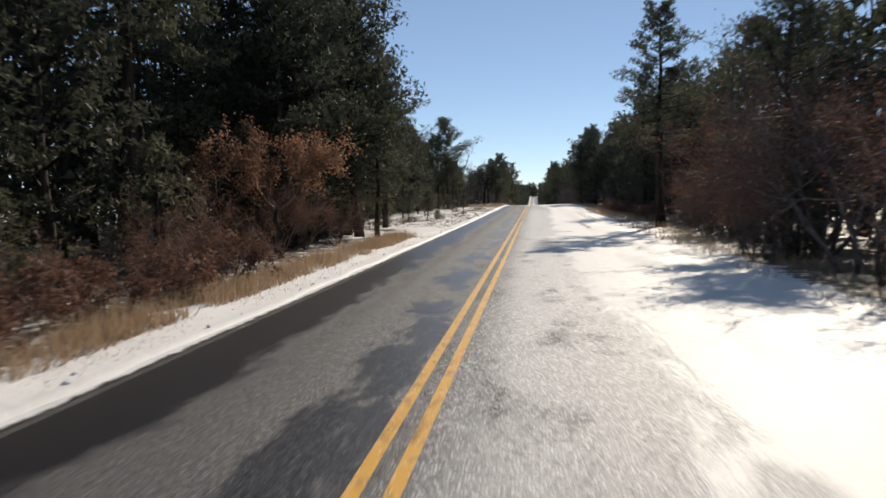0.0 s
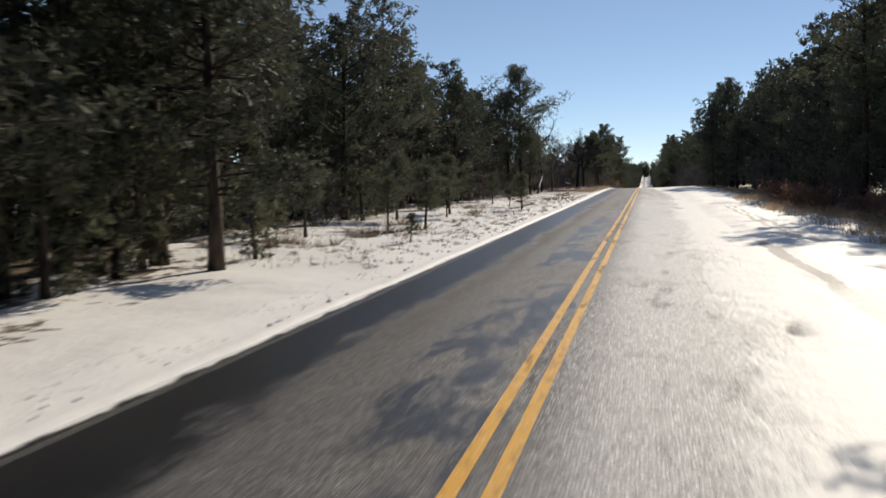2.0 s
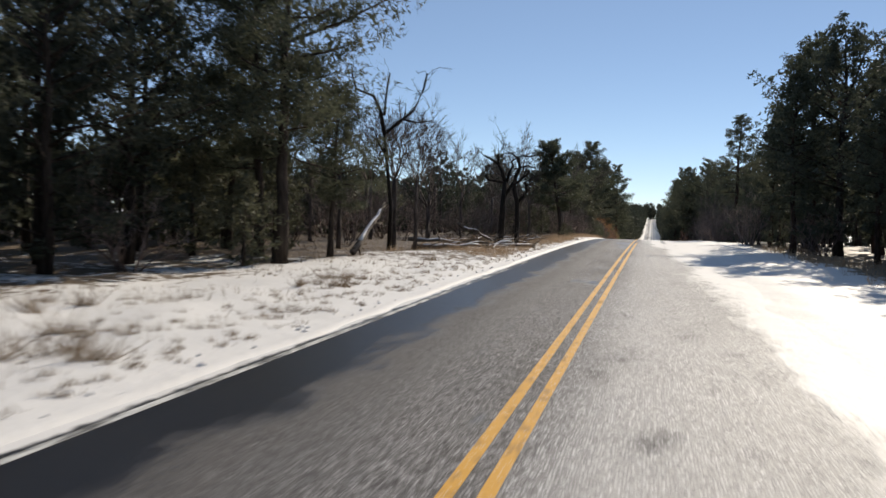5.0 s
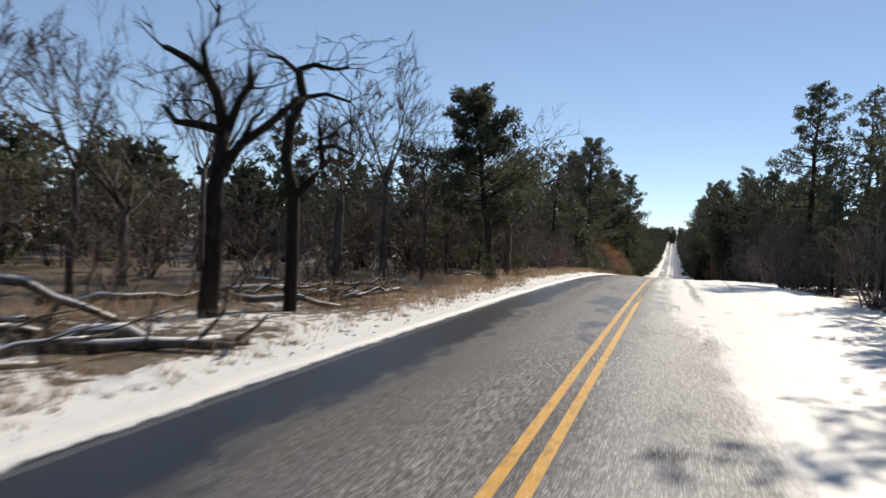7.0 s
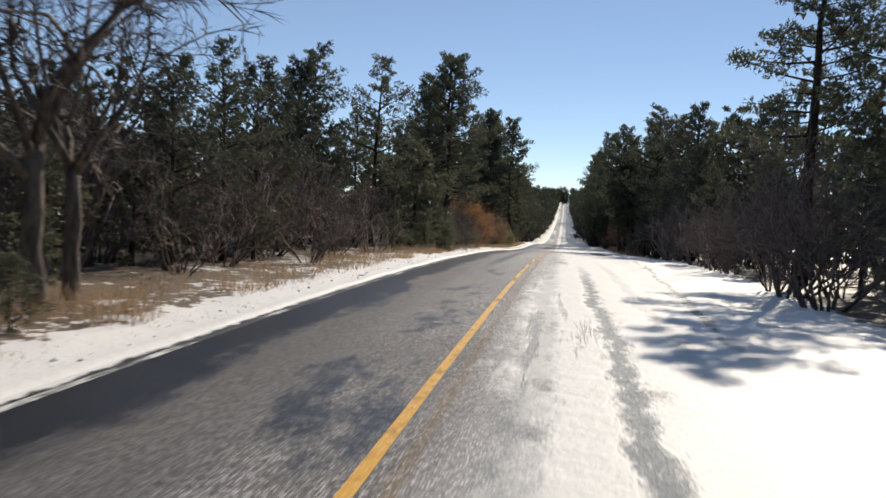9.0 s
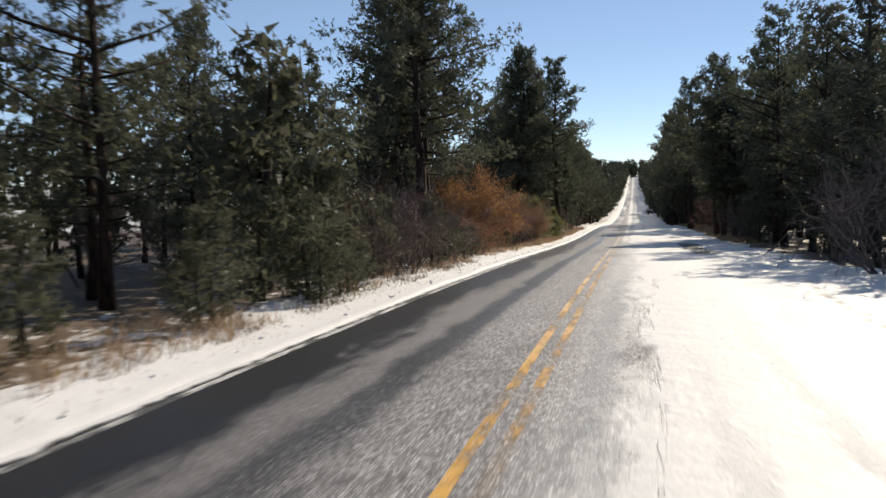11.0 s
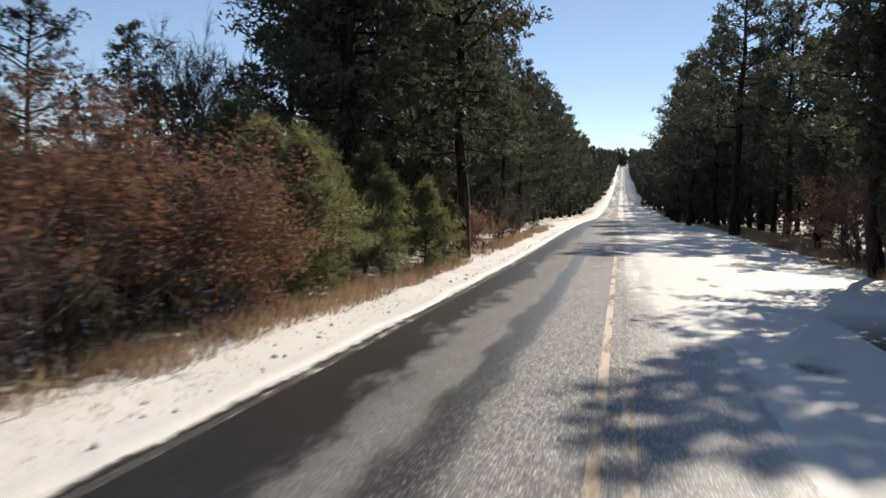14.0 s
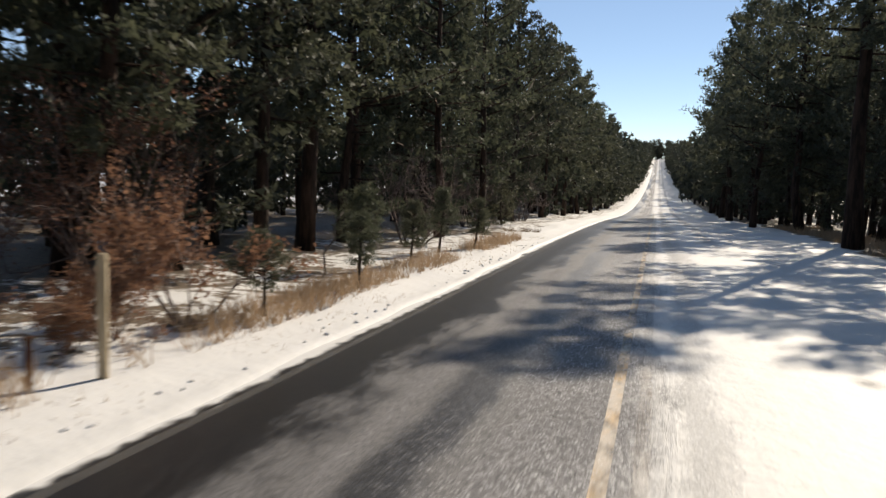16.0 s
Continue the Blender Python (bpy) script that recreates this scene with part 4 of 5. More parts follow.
for i, x, y, s in ((0, -5.5, 33.2, 0.6), (1, -9.6, 163.2, 0.72), (2, -7.4, 165.0, 0.72), (3, -6.6, 171.5, 0.42), (0, -8.6, 170.0, 0.5), (2, -7.9, 150.0, 0.5)):
    stand(pond[i], x, y, s, gap=1.5)
for x, y, s in ((-9.4, 45.0, 1.12), (-7.6, 31.0, 1.05), (-8.6, 35.5, 1.1), (-9.4, 31.0, 1.15), (-7.4, 172.5, 0.6)):
    stand(piny[int(rng.integers(4))], x, y, s, gap=1.3)
for i, x, y, s in ((1, -9.6, 99.8, 1.25), (0, -11.0, 101.2, 1.0), (1, -13.2, 103.2, 0.85), (0, -14.5, 100.2, 0.95), (0, 9.0, 27.0, 1.05)):
    stand(broad[i], x, y, s, gap=2.0)
stand(old_pine, 8.3, 156.0, 0.9, gap=2.4)
stand(old_pine, 6.9, 244.6, 1.25, gap=2.6)
stand(dense[0], 9.4, 242.0, 1.15, gap=2.0)
stand(spread_pine, -6.5, 182.0, 0.95, rz=0.6, gap=2.0)
stand(old_pine, -6.9, 183.8, 1.0, gap=2.0)
stand(old_pine, -9.1, 19.7, 1.05, gap=2.6)
stand(broad[0], -9.3, 103.0, 0.64, gap=1.6)
stand(lean_pine, -4.9, 133.0, 1.0, rz=0.0, gap=1.6)
stand(dead_a, -8.9, 108.0, 1.2, rz=0.25)
stand(dead_b, -6.25, 117.6, 1.06, rz=0.25)
stand(dead_c, -5.75, 119.6, 1.14, rz=0.25)
for i, x, y, s in ((0, -7.3, 128.7, 1.0), (1, -10.2, 112.5, 0.9), (2, -12.5, 116.0, 0.95), (0, -9.5, 123.0, 0.85), (1, -9.0, 129.5, 0.85), (2, -12.0, 126.5, 0.95), (1, -11.0, 108.0, 0.95), (0, -13.5, 111.0, 0.95), (2, -6.9, 131.6, 0.8), (1, -14.5, 121.0, 1.0), (0, -7.7, 126.2, 0.7), (2, -16.0, 114.0, 1.05), (1, -10.5, 119.5, 0.8), (2, -9.5, 110.5, 0.95), (0, -7.9, 108.2, 0.85)):
    stand(fan[i], x, y, s, gap=0.9)
for i, x, y, s in ((0, -5.5, 138.8, 0.92), (1, -5.7, 139.9, 0.8), (0, -11.2, 122.0, 0.75), (1, -8.4, 136.5, 0.9), (2, -8.6, 145.0, 0.8), (1, 9.0, 24.0, 0.9), (0, -10.0, 197.0, 0.9)):
    stand(oakbare[i], x, y, s, gap=1.0)
for x, y, s in ((-6.2, 168.4, 1.2), (-7.2, 170.2, 1.1), (-5.0, 179.9, 0.34), (-4.8, 181.3, 0.28), (-5.5, 180.9, 0.42), (-4.9, 183.2, 0.28), (-5.6, 183.1, 0.36), (-4.75, 167.1, 0.48), (-4.35, 166.7, 0.28), (-4.45, 167.9, 0.28), (-4.6, 168.8, 0.33), (-5.3, 166.4, 0.5), (-5.0, 186.6, 0.24), (-5.6, 190.6, 0.28), (-6.2, 188.4, 0.34), (-4.9, 191.8, 0.22), (-6.4, 191.2, 0.36), (-5.3, 194.0, 0.25), (-4.5, 169.0, 0.26), (-4.9, 163.9, 0.42), (-7.4, 141.8, 0.55), (-8.0, 145.6, 0.6)):
    stand(juni[int(rng.integers(3))], x, y, s, gap=0.9)
for x, y, s in ((-7.0, 150.0, 0.5), (-7.8, 154.0, 0.6), (-7.2, 158.0, 0.55), (-9.0, 139.0, 0.7), (-8.6, 148.6, 0.7), (-7.6, 137.0, 0.6), (-8.4, 134.6, 0.7), (-11.6, 103.6, 0.85), (-12.6, 100.0, 0.8), (-9.9, 98.2, 0.6), (-14.0, 104.4, 0.9), (-5.9, 170.4, 0.7), (-5.0, 171.6, 0.4), (-4.7, 163.2, 0.3), (-5.6, 174.4, 0.5), (-4.8, 137.4, 0.22), (-4.5, 131.0, 0.25), (-5.4, 200.5, 0.45), (-5.2, 198.4, 0.35), (-5.9, 7.0, 0.3), (-6.8, 11.0, 0.45), (-5.6, 161.0, 0.4), (-7.8, 39.6, 0.7), (-8.3, 42.0, 0.85), (-8.8, 37.0, 0.8), (-7.6, 46.0, 0.5), (-8.0, 34.6, 0.7), (-7.4, 28.0, 0.55)):
    stand(juni[int(rng.integers(3))], x, y, s, gap=0.9)
taken += [(10.2, 60.5, 1.6), (10.0, 52.0, 1.6), (-15.0, 211.0, 1.6), (7.3, 39.5, 1.6)]
# tall pines near the road further on
for i, x, y, s in ((0, -6.6, 238.5, 0.95), (2, -6.4, 244.0, 0.9), (1, -6.7, 275.5, 1.02), (3, 5.9, 266.5, 1.16), (2, 9.6, 252.0, 1.2), (0, 11.6, 157.6, 0.98), (1, 9.6, 66.2, 0.94), (2, 13.6, 56.5, 0.95), (0, 9.7, 139.5, 0.82)):
    stand(pond[i], x, y, s, gap=1.6)
# brown oaks on the east at the start
for x, y, s in ((7.7, 17.5, 1.3), (8.2, 22.5, 1.6), (8.6, 28.0, 1.3), (8.9, 33.5, 1.5), (9.3, 39.5, 1.0), (7.6, 12.0, 1.1)):
    stand(big_oak[int(rng.integers(2))], x, y, s * 0.6, gap=1.2)
# oaks and bushes
for p, x, y, s in ((rust_tree, -6.1, 22.3, 0.95), (rust[2], -6.9, 24.0, 0.7), (rust[2], -6.8, 26.5, 0.6), (rust[1], -6.3, 29.5, 0.55), (rust[1], -6.6, 16.5, 0.62), (rust[2], -5.2, 12.5, 0.4), (rust[1], -5.3, 16.0, 0.45), (rust[0], -5.8, 9.8, 0.4), (orange, -7.3, 192.6, 1.12), (rust[1], -6.9, 176.0, 0.8), (rust[2], -6.2, 179.2, 0.55), (redbush[0], -5.4, 184.0, 1.1), (redbush[1], -6.6, 185.2, 1.25), (redbush[0], -5.4, 186.0, 1.2), (redbush[0], -6.9, 187.5, 1.2), (redbush[1], -5.6, 189.0, 0.7), (redbush[1], -5.2, 187.4, 1.1), (redbush[0], -6.1, 186.6, 1.2), (redbush[1], -4.95, 185.2, 0.85), (redbush[0], -6.2, 184.6, 1.2), (rust_sapling, -4.95, 221.4, 1.0), (rust_sapling, -5.3, 220.3, 0.65), (redbush[1], -5.2, 219.6, 0.55), (redbush[0], -5.9, 220.6, 0.6), (rust[0], -8.2, 224.0, 0.95), (rust[1], -5.4, 212.6, 0.35), (rust_full, -5.7, 199.6, 0.8), (rust_full, -6.5, 201.2, 0.85), (rust_full, -5.3, 201.6, 0.62), (rust_full, -6.2, 197.6, 0.8), (rust_full, -5.6, 195.6, 0.7)):
    stand(p, x, y, s, gap=0.8)
# low brown brush behind the grass at the start
for i in range(26):
    stand(low_oak[i % 2], -4.75 - rng.uniform(0, 2.2), 2.5 + 0.62 * i + rng.uniform(-0.4, 0.4), rng.uniform(0.6, 1.15), gap=0.3)
for x, y, s in ((-5.6, 195.5, 0.85), (-5.3, 198.0, 0.8), (-6.5, 199.5, 0.95), (-5.3, 196.6, 0.7), (-6.6, 196.8, 0.95), (-6.3, 201.0, 0.9), (-7.4, 198.2, 1.0), (-5.6, 203.4, 0.7), (-7.6, 194.4, 0.9), (-6.9, 202.8, 0.9), (-5.9, 202.0, 0.8), (-6.8, 147.5, 0.9), (-5.6, 150.5, 0.8), (-7.5, 152.5, 1.0), (-6.2, 154.5, 0.95), (-5.6, 157.5, 0.85), (-7.8, 157.0, 1.0), (-6.6, 145.0, 0.75), (-8.0, 143.0, 1.2), (-9.6, 146.8, 1.3), (-8.4, 151.5, 1.25), (-9.2, 155.5, 1.3), (-10.2, 141.0, 1.3), (-7.4, 148.8, 1.1), (-11.0, 151.0, 1.4), (-7.2, 160.5, 1.0)):
    stand(thicket[int(rng.integers(3))], x, y, s, gap=0.8)
for x, y, s in ((-8.6, 137.6, 1.1), (-4.95, 169.6, 0.45), (-5.1, 171.2, 0.6), (-4.9, 172.6, 0.5), (-5.5, 173.5, 0.75), (-5.4, 176.2, 0.8), (-6.0, 177.8, 0.95), (-5.2, 179.6, 0.7), (-6.9, 180.2, 0.9), (-11.5, 110.0, 0.8), (-12.5, 113.5, 0.85), (-11.2, 116.8, 0.75), (-13.0, 119.0, 0.9), (-11.8, 123.8, 0.85), (-10.2, 126.5, 0.8), (-13.6, 128.0, 0.95), (-9.0, 119.0, 0.6), (-8.8, 125.0, 0.7), (-14.0, 107.0, 0.9), (-12.2, 105.5, 0.7), (-10.0, 130.0, 0.9), (-14.8, 115.5, 1.0), (-14.6, 124.0, 1.0), (-8.4, 133.5, 1.1), (-10.5, 134.5, 1.1), (-7.5, 205, 0.9)):
    stand(thicket[int(rng.integers(3))], x, y, s, gap=0.8)
# saplings
for x, y, s in ((-5.0, 49.5, 0.4), (-6.4, 56.2, 1.1), (-7.7, 56.0, 0.9), (-5.1, 69.6, 0.9), (-7.9, 66.0, 1.1), (-8.9, 61.0, 1.3), (-9.2, 71.0, 1.4), (-9.0, 52.0, 1.2), (-7.2, 62.6, 0.8), (-6.6, 75.0, 0.6), (-8.2, 78.5, 0.9), (-4.95, 203.7, 1.2), (-5.9, 204.4, 1.3), (-5.8, 206.4, 1.25), (-4.85, 207.9, 0.98), (-6.6, 208.3, 1.3), (-6.9, 205.4, 1.5), (-6.2, 211.0, 1.2), (-4.55, 212.6, 0.8), (-4.5, 210.3, 0.95), (-5.7, 209.4, 1.2), (-5.2, 205.2, 1.1), (-4.35, 225.2, 0.6), (-4.5, 222.3, 0.55), (-4.75, 229.3, 0.7), (-5.4, 228.0, 0.8), (-5.0, 232.5, 0.8), (-4.6, 234.8, 0.7)):
    stand(young[int(rng.integers(3))] if 190 < y < 216 else sapling[int(rng.integers(2))], x, y, s, gap=0.5)
for x, y, s in ((-5.3, 93.8, 0.95), (-5.8, 93.2, 0.7), (-5.6, 94.6, 0.8), (-5.9, 103.0, 0.75), (-5.1, 84.5, 1.2), (-5.6, 86.3, 0.8), (-5.6, 72.0, 0.7), (-5.0, 63.5, 0.6), (-6.3, 60.5, 0.7), (-6.9, 54.2, 1.3), (-7.6, 53.2, 1.2), (-6.0, 52.6, 0.9), (-8.4, 58.6, 1.3), (-7.0, 66.8, 1.0), (-6.2, 64.4, 0.9), (-5.4, 76.4, 0.9), (-8.0, 73.4, 1.1), (-6.5, 83.0, 0.8), (-7.6, 88.0, 1.0), (-8.8, 49.4, 1.2), (-7.2, 49.0, 0.9), (-4.9, 244.5, 1.0), (-6.8, 90.0, 0.7), (-4.9, 135.0, 0.8), (-4.4, 58.0, 0.45), (-4.7, 98.0, 0.35), (-7.0, 80.0, 0.8), (-6.1, 47.2, 0.5), (-5.0, 53.0, 0.5), (-4.5, 89.6, 0.4)):
    stand(brushes[int(rng.integers(3))], x, y, s, gap=0.4)


def line_west(y):
    return np.interp(y, [-20, 24, 27, 46, 50, 98, 102, 105, 130, 134, 160, 175, 200, 245, 330, 900], [-8.2, -8.2, -7.8, -8.6, -11, -11, -12, -15.5, -15.5, -9.2, -8.2, -8.2, -8.2, -7.0, -6.2, -6.0])


def line_east(y):
    return np.interp(y, [-20, 0, 36, 50, 114, 124, 150, 200, 210, 222, 225, 236, 239, 248, 251, 268, 400, 900], [7.5, 7.5, 8.6, 10.6, 10.6, 8.6, 7.8, 9.0, 8.4, 8.4, 11.5, 11.5, 8.2, 8.2, 10, 7.2, 6.4, 6.2])


# the front rows, tree by tree
for side in (-1, 1):
    for row in range(3 if side < 0 else 2):
        y = -6.0
        while y < 325:
            y += rng.uniform(2.6, 4.6) + 0.5 * row
            x = (line_west(y) if side < 0 else line_east(y)) + side * (row * 3.0 + rng.uniform(0, 2.0))
            if side < 0 and y > 188 and row == 2:
                continue
            if not free(x, y, 1.7):
                continue
            if side > 0 and row == 0 and 6 < y < 50:
                continue
            low = side < 0 and 103 < y < 164
            hi = row == 0
            gap_cut = 0.36 if side < 0 and 199 < y < 214.5 else 1.0
            tall = 0.6 if (y > 165 or y < 12) else (0.35 if side > 0 else 0.22)
            if low:
                stand((juni if y < 131 else piny_mid)[int(rng.integers(3))], x, y, rng.uniform(0.75, 1.1) if y < 131 else rng.uniform(0.5, 0.66))
            elif rng.uniform() < tall:
                ps = pond if hi and -2 < y < 262 else pond_mid
                stand(ps[int(rng.integers(len(ps)))], x, y, gap_cut * rng.uniform(0.78, 1.08) * ((0.78 if side < 0 and y < 206 else 1.12) if y > 185 else (((0.42 if y < 178 else 0.72) if hi else (0.72 if y < 185 else 1.02)) if side > 0 and y > 130 else (0.5 if side < 0 and y > 160 else 0.9))))
            else:
                ps = piny if hi and -2 < y < 262 else piny_mid
                stand(ps[int(rng.integers(len(ps)))], x, y, gap_cut * rng.uniform(0.85, 1.15) * ((0.76 if side < 0 and y < 206 else 1.1) if y > 185 else ((((0.46 if y < 178 else 0.84) if hi else (0.8 if y < 178 else 1.2)) if y > 130 else 1.2) if side > 0 and y > 44 else 1.0)) * (0.5 if side < 0 and 160 < y < 183 else 1.0))
# undergrowth among the front trees
for side in (-1, 1):
    y = -4.0
    while y < 255:
        y += rng.uniform(1.6, 3.4)
        if side < 0 and 102 < y < 132:
            continue
        if side < 0 and 0 < y < 102:
            y -= 0.9
        x = (line_west(y) if side < 0 else line_east(y)) + side * rng.uniform(-0.9, 3.5)
        if free(x, y, 0.8):
            if rng.uniform() < 0.6:
                stand(juni[int(rng.integers(3))], x, y, rng.uniform(0.4, 0.8), gap=0.8)
            else:
                stand(thicket[int(rng.integers(3))], x, y, rng.uniform(0.7, 1.05), gap=0.8)
# brown thickets in front of the trees on the east
for y0, y1, step, kinds in ((50, 82, 2.0, low_oak), (2, 42, 2.6, rust + thicket), (132, 182, 2.6, thicket), (60, 128, 7.0, thicket), (186, 250, 8.0, thicket + rust[:1])):
    y = y0
    while y < y1:
        y += step * rng.uniform(0.7, 1.3)
        x = line_east(y) - rng.uniform(0.2, 1.4) - (1.6 if 49 < y < 83 else 0)
        if free(x, y, 0.9):
            stand(kinds[int(rng.integers(len(kinds)))], x, y, rng.uniform(0.75, 1.3) * (0.6 if y < 44 else 1.0), gap=0.9)

# more trees: against the sky over the clearing, on the east, behind the thickets
for p, x, y, s in ((pond[2], -11.4, 205.5, 0.52), (pond[3], -12.2, 209.8, 0.5), (fan[0], -9.8, 209.0, 0.8), (fan[1], -10.8, 210.2, 0.85), (fan[2], -12.0, 213.2, 0.95), (oakbare[1], -13.5, 214.5, 0.85), (oakbare[0], -10.6, 212.6, 0.8), (piny[0], 8.0, 214.8, 1.1), (pond[1], 8.6, 230.4, 0.8), (dense[0], -8.6, 186.2, 1.0), (dense[1], -9.4, 189.6, 1.0), (piny[1], -8.4, 153.4, 0.66), (piny[2], -9.8, 161.5, 0.85), (piny[3], -7.6, 146.5, 0.52), (thicket[0], -4.8, 173.8, 0.75), (juni[0], -4.85, 176.8, 0.5), (thicket[1], -5.0, 178.4, 0.8)):
    stand(p, x, y, s, rz=x * 7.0 + y)


# ---- the woods behind and far off, one object each side ----
def woods(name, label, spots, seeds):
    r = np.random.default_rng(seeds)
    kinds = [pine_parts(200 + i, 11.5, 2.8, 0.12, 30, 2, 4, 4, 0.56, 0.36, 0.15, 0.0, 2.4 + 0.5 * i, 4, False, 0.0, 0.3) for i in range(3)] + [pine_parts(210 + i, 8.5, 3.0, 0.03, 28, 2, 4, 4, 0.56, 0.38, 0.14, -0.1, 2.6 + 0.4 * i, 4, False, 0.0, 0.3) for i in range(3)]
    wood, crown = [], []
    for x, y, s, tall in spots:
        w, c = kinds[int(r.integers(3)) + (0 if tall else 3)]
        w = w[0]
        a = r.uniform(0, 6.28)
        R = np.array([[math.cos(a), -math.sin(a), 0], [math.sin(a), math.cos(a), 0], [0, 0, 1]]).T * s
        o = np.array([x, y, float(ground_z(x, y)) - 0.1])
        wood.append((w[0] @ R + o, w[1]))
        crown.append((c[0] @ R + o, c[1]))
    e = new(name)
    tagged(e, label, "woods", kind="stuff")
    part("timber", mesh_np("timber", *join(wood), M_BARK_DARK), e)
    part("canopy", mesh_np("canopy", *join(crown), M_PINYON), e)


for side, nm in ((-1, "west_woods"), (1, "east_woods")):
    spots = []
    for row in range(3):
        y = -18.0
        while y < 300:
            y += rng.uniform(4.0, 7.0) + 0.5 * row
            x = (line_west(y) if side < 0 else line_east(y)) + side * (9.5 + row * 4.2 + rng.uniform(-1.5, 1.5))
            low = side < 0 and 100 < y < 166
            spots.append((x, y, rng.uniform(0.4, 0.58) if low else rng.uniform(0.7, 1.0) * ((0.28 if 200 < y < 226 else 0.85) if side < 0 and y > 165 else 1.0), (not low) and rng.uniform() < 0.4))
    if side < 0:
        for i in range(130):
            spots.append((rng.uniform(-34, -15.5), rng.uniform(100, 166), rng.uniform(0.36, 0.55), False))
        for i in range(80):
            spots.append((rng.uniform(-28, -12.5), rng.uniform(192, 268), rng.uniform(0.2, 0.36), False))
            if spots[-1][1] > 226:
                spots[-1] = spots[-1][:2] + (spots[-1][2] * 1.6, False)
        for i in range(50):
            spots.append((rng.uniform(-24, -12.5), rng.uniform(0, 98), rng.uniform(0.35, 0.55), False))
    for row in range(4):
        y = 322.0 if row < 3 else 300.0
        while y < 960:
            y += rng.uniform(2.5, 5.0) * (1 + y / 900)
            x = (line_west(y) if side < 0 else line_east(y)) + side * (row * 4.0 + rng.uniform(0, 2.5))
            spots.append((x, y, rng.uniform(0.95, 1.35), rng.uniform() < 0.6))
    woods(nm, "dense dark pine woods standing in snow", spots, 7 if side < 0 else 8)
spots = []
for i in range(130):
    spots.append((rng.uniform(-40, 40), rng.uniform(905, 1000), rng.uniform(1.1, 1.5), rng.uniform() < 0.6))
woods("far_woods", "distant pine woods closing the end of the road", spots, 9)


# ---- fallen wood ----
def fallen_log(seed, a, b, r, stubs, cap=True, za=0.1, zb=0.1, label="fallen dead trunk with broken branches and snow on top"):
    g = np.random.default_rng(seed)
    n = 8
    s = np.linspace(0, 1, n)[:, None]
    A = np.array([a[0], a[1], float(ground_z(*a)) + za])
    B = np.array([b[0], b[1], float(ground_z(*b)) + zb])
    pts = A + (B - A) * s
    pts[1:-1] += g.normal(0, 0.05, (n - 2, 3))
    base = A.copy()
    e = new("fallen_log")
    e.location = base
    tagged(e, label, "log", "fallen logs of the clearing")
    rad = np.linspace(r, r * 0.5, n)
    part("trunk", mesh_np("trunk", *tube(pts - base, rad, 8), M_BARK_GREY, True), e)
    for i in range(stubs):
        out, tips = [], []
        f = g.uniform(0.1, 1)
        q = A + (B - A) * f - base
        d = (B - A) / np.linalg.norm(B - A) * 0.5 + g.normal(0, 0.7, 3) + [0, 0, 0.45]
        grow(out, tips, q, d, g.uniform(0.4, 1.1), r * 0.35, 1, g, 0.18, 0.6, 1, 0.0)
        snapped = part("broken_branch", mesh_np("broken_branch", *out[0], M_BARK_GREY, True), e)
        tagged(part("twig", mesh_np("twig", *twig_blades(tips, g, 0.014), M_BARK_GREY), snapped), kind="stuff")
    if cap:
        m = (pts - base)[1:-1].copy()
        m[:, 2] += rad[1:-1] * 0.62
        part("snow_cap", mesh_np("snow_cap", *tube(m, rad[1:-1] * 0.72, 8), M_CAP, True), e, "snow lying along the trunk")
    return e


for i, (a, b, r, k) in enumerate((((-8.4, 109.6), (-5.7, 112.2), 0.13, 4), ((-6.6, 112.6), (-4.1, 114.8), 0.12, 5), ((-6.0, 113.2), (-4.2, 115.3), 0.15, 6), ((-7.6, 111.6), (-6.0, 114.6), 0.1, 4), ((-9.6, 113.0), (-7.0, 115.2), 0.11, 3), ((-5.6, 110.8), (-4.9, 112.9), 0.07, 3), ((-6.4, 121.4), (-4.8, 123.9), 0.08, 5), ((-7.6, 123.0), (-5.4, 122.2), 0.07, 4), ((-9.5, 117.5), (-7.4, 120.5), 0.09, 3), ((-8.6, 121.0), (-6.2, 123.4), 0.11, 6), ((-9.0, 123.5), (-6.8, 124.8), 0.1, 5), ((-7.4, 119.5), (-5.0, 121.2), 0.09, 6), ((-6.9, 134.2), (-5.2, 135.8), 0.06, 3))):
    fallen_log(300 + i, a, b, r * 0.8, k)
for i, (a, b) in enumerate((((-7.6, 120.6), (-6.2, 121.9)), ((-6.6, 122.0), (-5.2, 122.4)), ((-5.6, 121.2), (-4.9, 122.9)), ((-8.2, 119.4), (-6.8, 119.9)), ((-6.9, 123.6), (-5.6, 124.6)), ((-7.9, 112.8), (-6.4, 113.6)), ((-5.9, 111.6), (-4.8, 113.4)))):
    fallen_log(340 + i, a, b, 0.045, 7, i % 2 == 0, 0.06, 0.3, "thin crooked dead bough lying in a tangle")
fallen_log(320, (-8.7, 103.5), (-8.5, 106.3), 0.12, 4, True, 0.1, 1.8, "leaning bleached dead trunk with snow on it")
fallen_log(321, (-7.4, 113.4), (-5.9, 115.4), 0.07, 2, True, 1.0, 0.1, "leaning bleached dead trunk with snow on it")
fallen_log(322, (-5.2, 225.6), (-4.9, 225.9), 0.025, 0, False, 0.05, 1.2, "thin pale dead stem leaning among saplings")

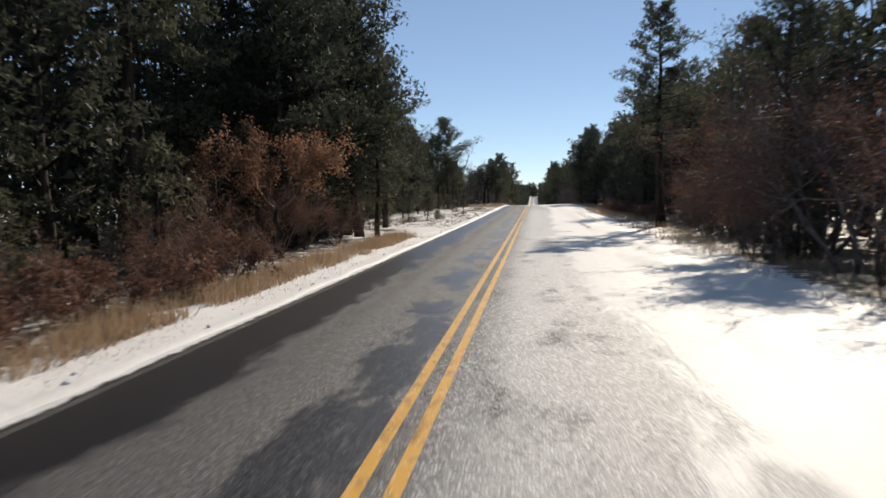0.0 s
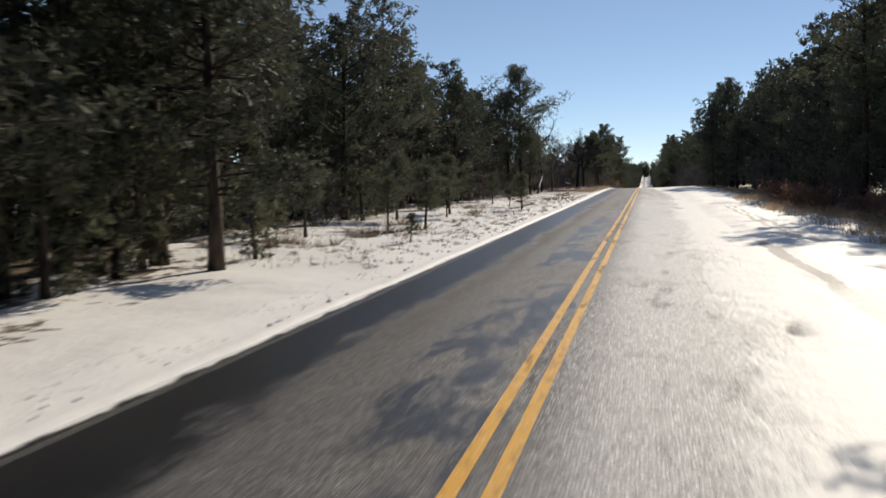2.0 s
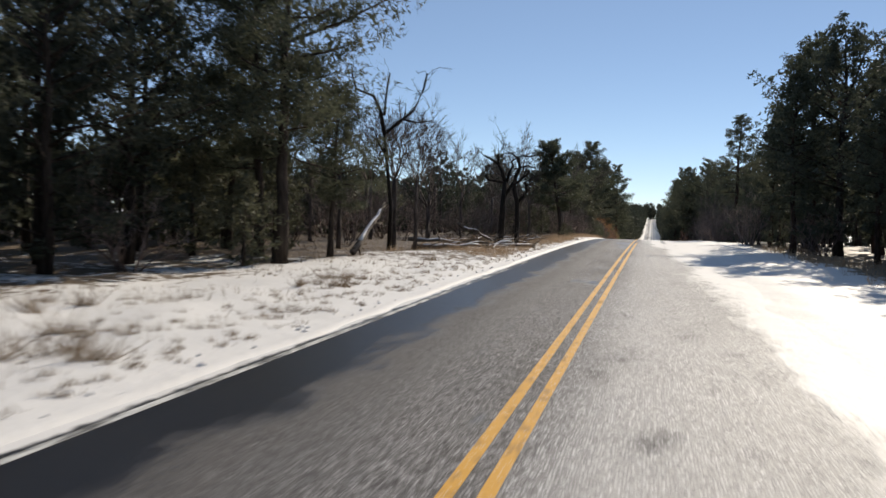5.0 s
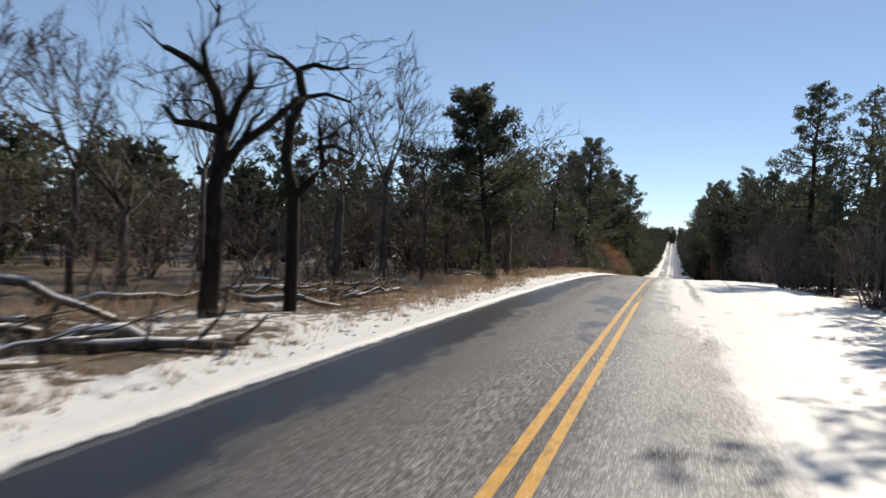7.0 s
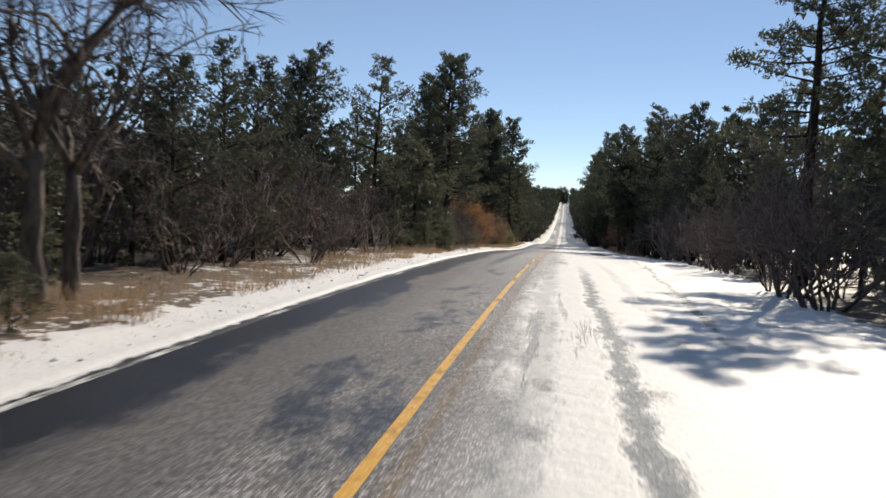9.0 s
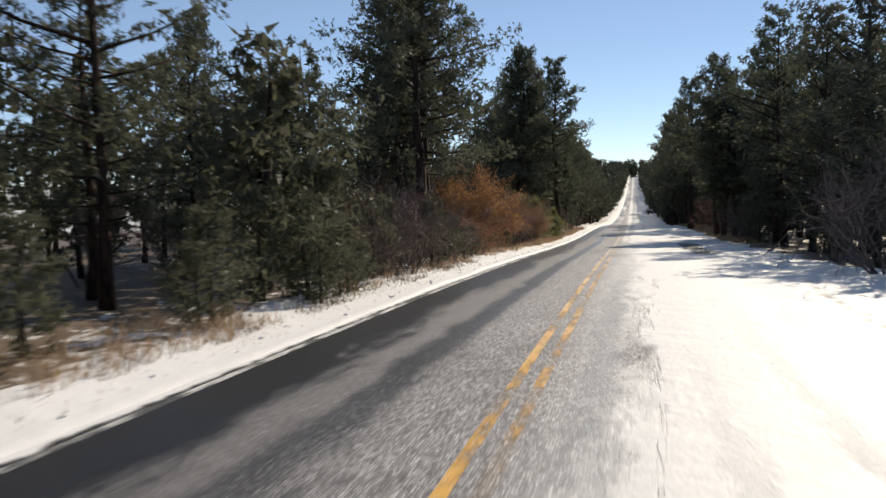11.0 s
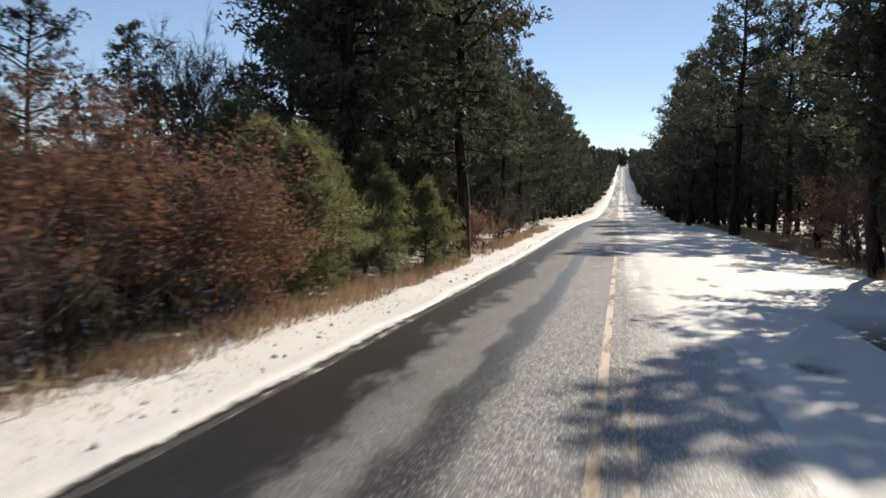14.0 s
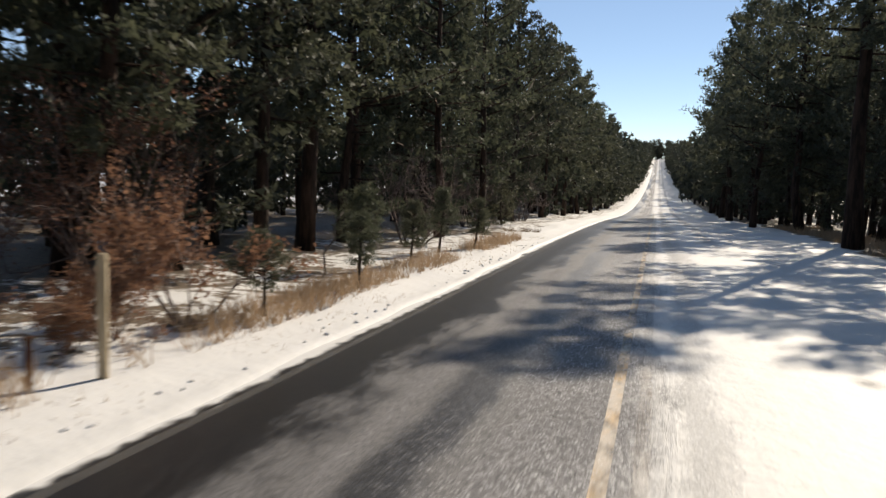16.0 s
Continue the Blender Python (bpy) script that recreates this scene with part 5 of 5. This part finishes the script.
# ---- roadside markers ----
bm = bmesh.new()
bmesh.ops.create_cube(bm, size=1.0)
bmesh.ops.scale(bm, vec=(0.075, 0.075, 1.15), verts=bm.verts)
bmesh.ops.bevel(bm, geom=list(bm.edges), offset=0.012, segments=2, affect="EDGES")
me = bpy.data.meshes.new("marker_post")
bm.to_mesh(me)
me.materials.append(M_POST)
post = new("marker_post", me)
post.location = (-4.2, 218.85, float(ground_z(-4.2, 218.85)) + 0.48)
post.rotation_euler = (0, 0.01, 0.3)
tagged(post, "pale wooden marker post standing at the snowy verge", "post")
me2 = mesh_np("marker_stub", *tube([(0, 0, -0.1), (0, 0, 0.2), (0.01, 0, 0.42)], [0.03, 0.028, 0.028], 6), M_STEEL, True)
stub = new("marker_stub", me2)
stub.location = (-4.45, 218.3, float(ground_z(-4.45, 218.3)))
tagged(stub, "short rusty steel stub in dry grass", "post")


# ---- grass, tussocks and snow crumbs ----
def scatter(n, y0, y1, x0, x1, clump, seed):
    g = np.random.default_rng(seed)
    y = g.uniform(y0, y1, n)
    x = g.uniform(x0, x1, n)
    keep = vnoise(x, y, clump, seed) + 0.6 * vnoise(x, y, clump * 0.3, seed + 1) > g.uniform(-0.5, 0.7, n)
    return x[keep], y[keep], g


def grass(name, label, zones, height, width, mat=None):
    P = []
    for i, (n, y0, y1, x0, x1) in enumerate(zones):
        x, y, g = scatter(n, y0, y1, x0, x1, 1.3, 400 + i)
        C = np.stack([x, y, ground_z(x, y) - 0.02], 1)
        D = g.normal(0, 0.35, C.shape) + [0, 0, 1]
        P.append(blades(C, D, height, width, g))
    ob = new(name, mesh_np(name, *join(P), mat or M_GRASS))
    return tagged(ob, label, "grass", kind="stuff")


grass("verge_grass", "tall dry tan grass along the road verge", ((14000, -2, 34, -5.2, -3.95), (12000, -2, 33, -4.9, -4.0), (14000, 106, 135, -8.5, -3.9), (12000, 128, 165, -5.9, -3.95), (2500, 168, 200, -5.0, -4.2), (15000, 198, 240, -5.0, -4.1), (7000, 0, 46, 5.5, 8.0), (14000, 48, 82, 5.9, 8.8), (7000, 60, 130, 6.6, 9.0), (5000, 205, 222, 6.6, 8.6), (22000, 222, 266, 6.9, 9.8)), 0.34, 0.016)
grass("short_grass", "short dead grass poking through the snow", ((9000, 44, 108, -10.5, -4.4), (4000, 104, 130, -9, -3.8), (9000, 100, 134, -16, -6), (3000, 160, 180, -4.6, -3.9)), 0.15, 0.014, M_BRUSH)


grass("verge_stubble", "short tan stubble showing through the verge snow", ((5000, -2, 46, -4.1, -3.5), (9000, 106, 245, -4.1, -3.5)), 0.06, 0.012)


def tussocks(n, seed):
    g = np.random.default_rng(seed)
    y = g.uniform(44, 134, n)
    x = -3.7 - g.exponential(1.5, n)
    k = 14
    C = np.stack([x, y, ground_z(x, y) - 0.01], 1)
    C = np.repeat(C, k, 0) + g.normal(0, 0.05, (len(x) * k, 3)) * [1, 1, 0]
    D = g.normal(0, 0.5, C.shape) * [1, 1, 0.3] + [0, 0, 0.8]
    ob = new("tussocks", mesh_np("tussocks", *blades(C, D, 0.1, 0.012, g), M_BRUSH))
    tagged(ob, "small dark tussocks poking through the snow", "grass", kind="stuff")


tussocks(1300, 410)


def snow_crumbs(n, seed):
    g = np.random.default_rng(seed)
    y = g.uniform(0, 240, n)
    x = -3.42 - g.exponential(0.16, n)
    t = np.array([[1, 0, 0], [-1, 0, 0], [0, 1, 0], [0, -1, 0], [0, 0, 1], [0, 0, -1]], float)
    f = np.array([[0, 2, 4], [2, 1, 4], [1, 3, 4], [3, 0, 4], [2, 0, 5], [1, 2, 5], [3, 1, 5], [0, 3, 5]])
    P = []
    for i in range(n):
        s = g.uniform(0.012, 0.042)
        P.append((t * s * g.uniform(0.7, 1.3, (6, 3)) + [x[i], y[i], float(ground_z(x[i], y[i])) + s * 0.2], f))
    ob = new("snow_crumbs", mesh_np("snow_crumbs", *join(P), M_CAP))
    tagged(ob, "crumbs of ploughed snow along the road edge", "snow", kind="stuff")


snow_crumbs(420, 420)

# the patterns themselves stand deep in the woods
shelf = pond + dense + shady + [old_pine, spread_pine] + pond_mid + piny + piny_mid + juni + broad + big_oak + [lean_pine] + young + sapling + rust + [rust_sapling, rust_full, rust_tree] + low_oak + [orange] + redbush + thicket + oakbare + fan + [dead_a, dead_b, dead_c] + brushes
for i, p in enumerate(shelf):
    px, py = 48.0 + 5 * (i % 4), 10.0 + 7.0 * (i // 4)
    p.location = (px, py, float(ground_z(px, py)) - 0.1)
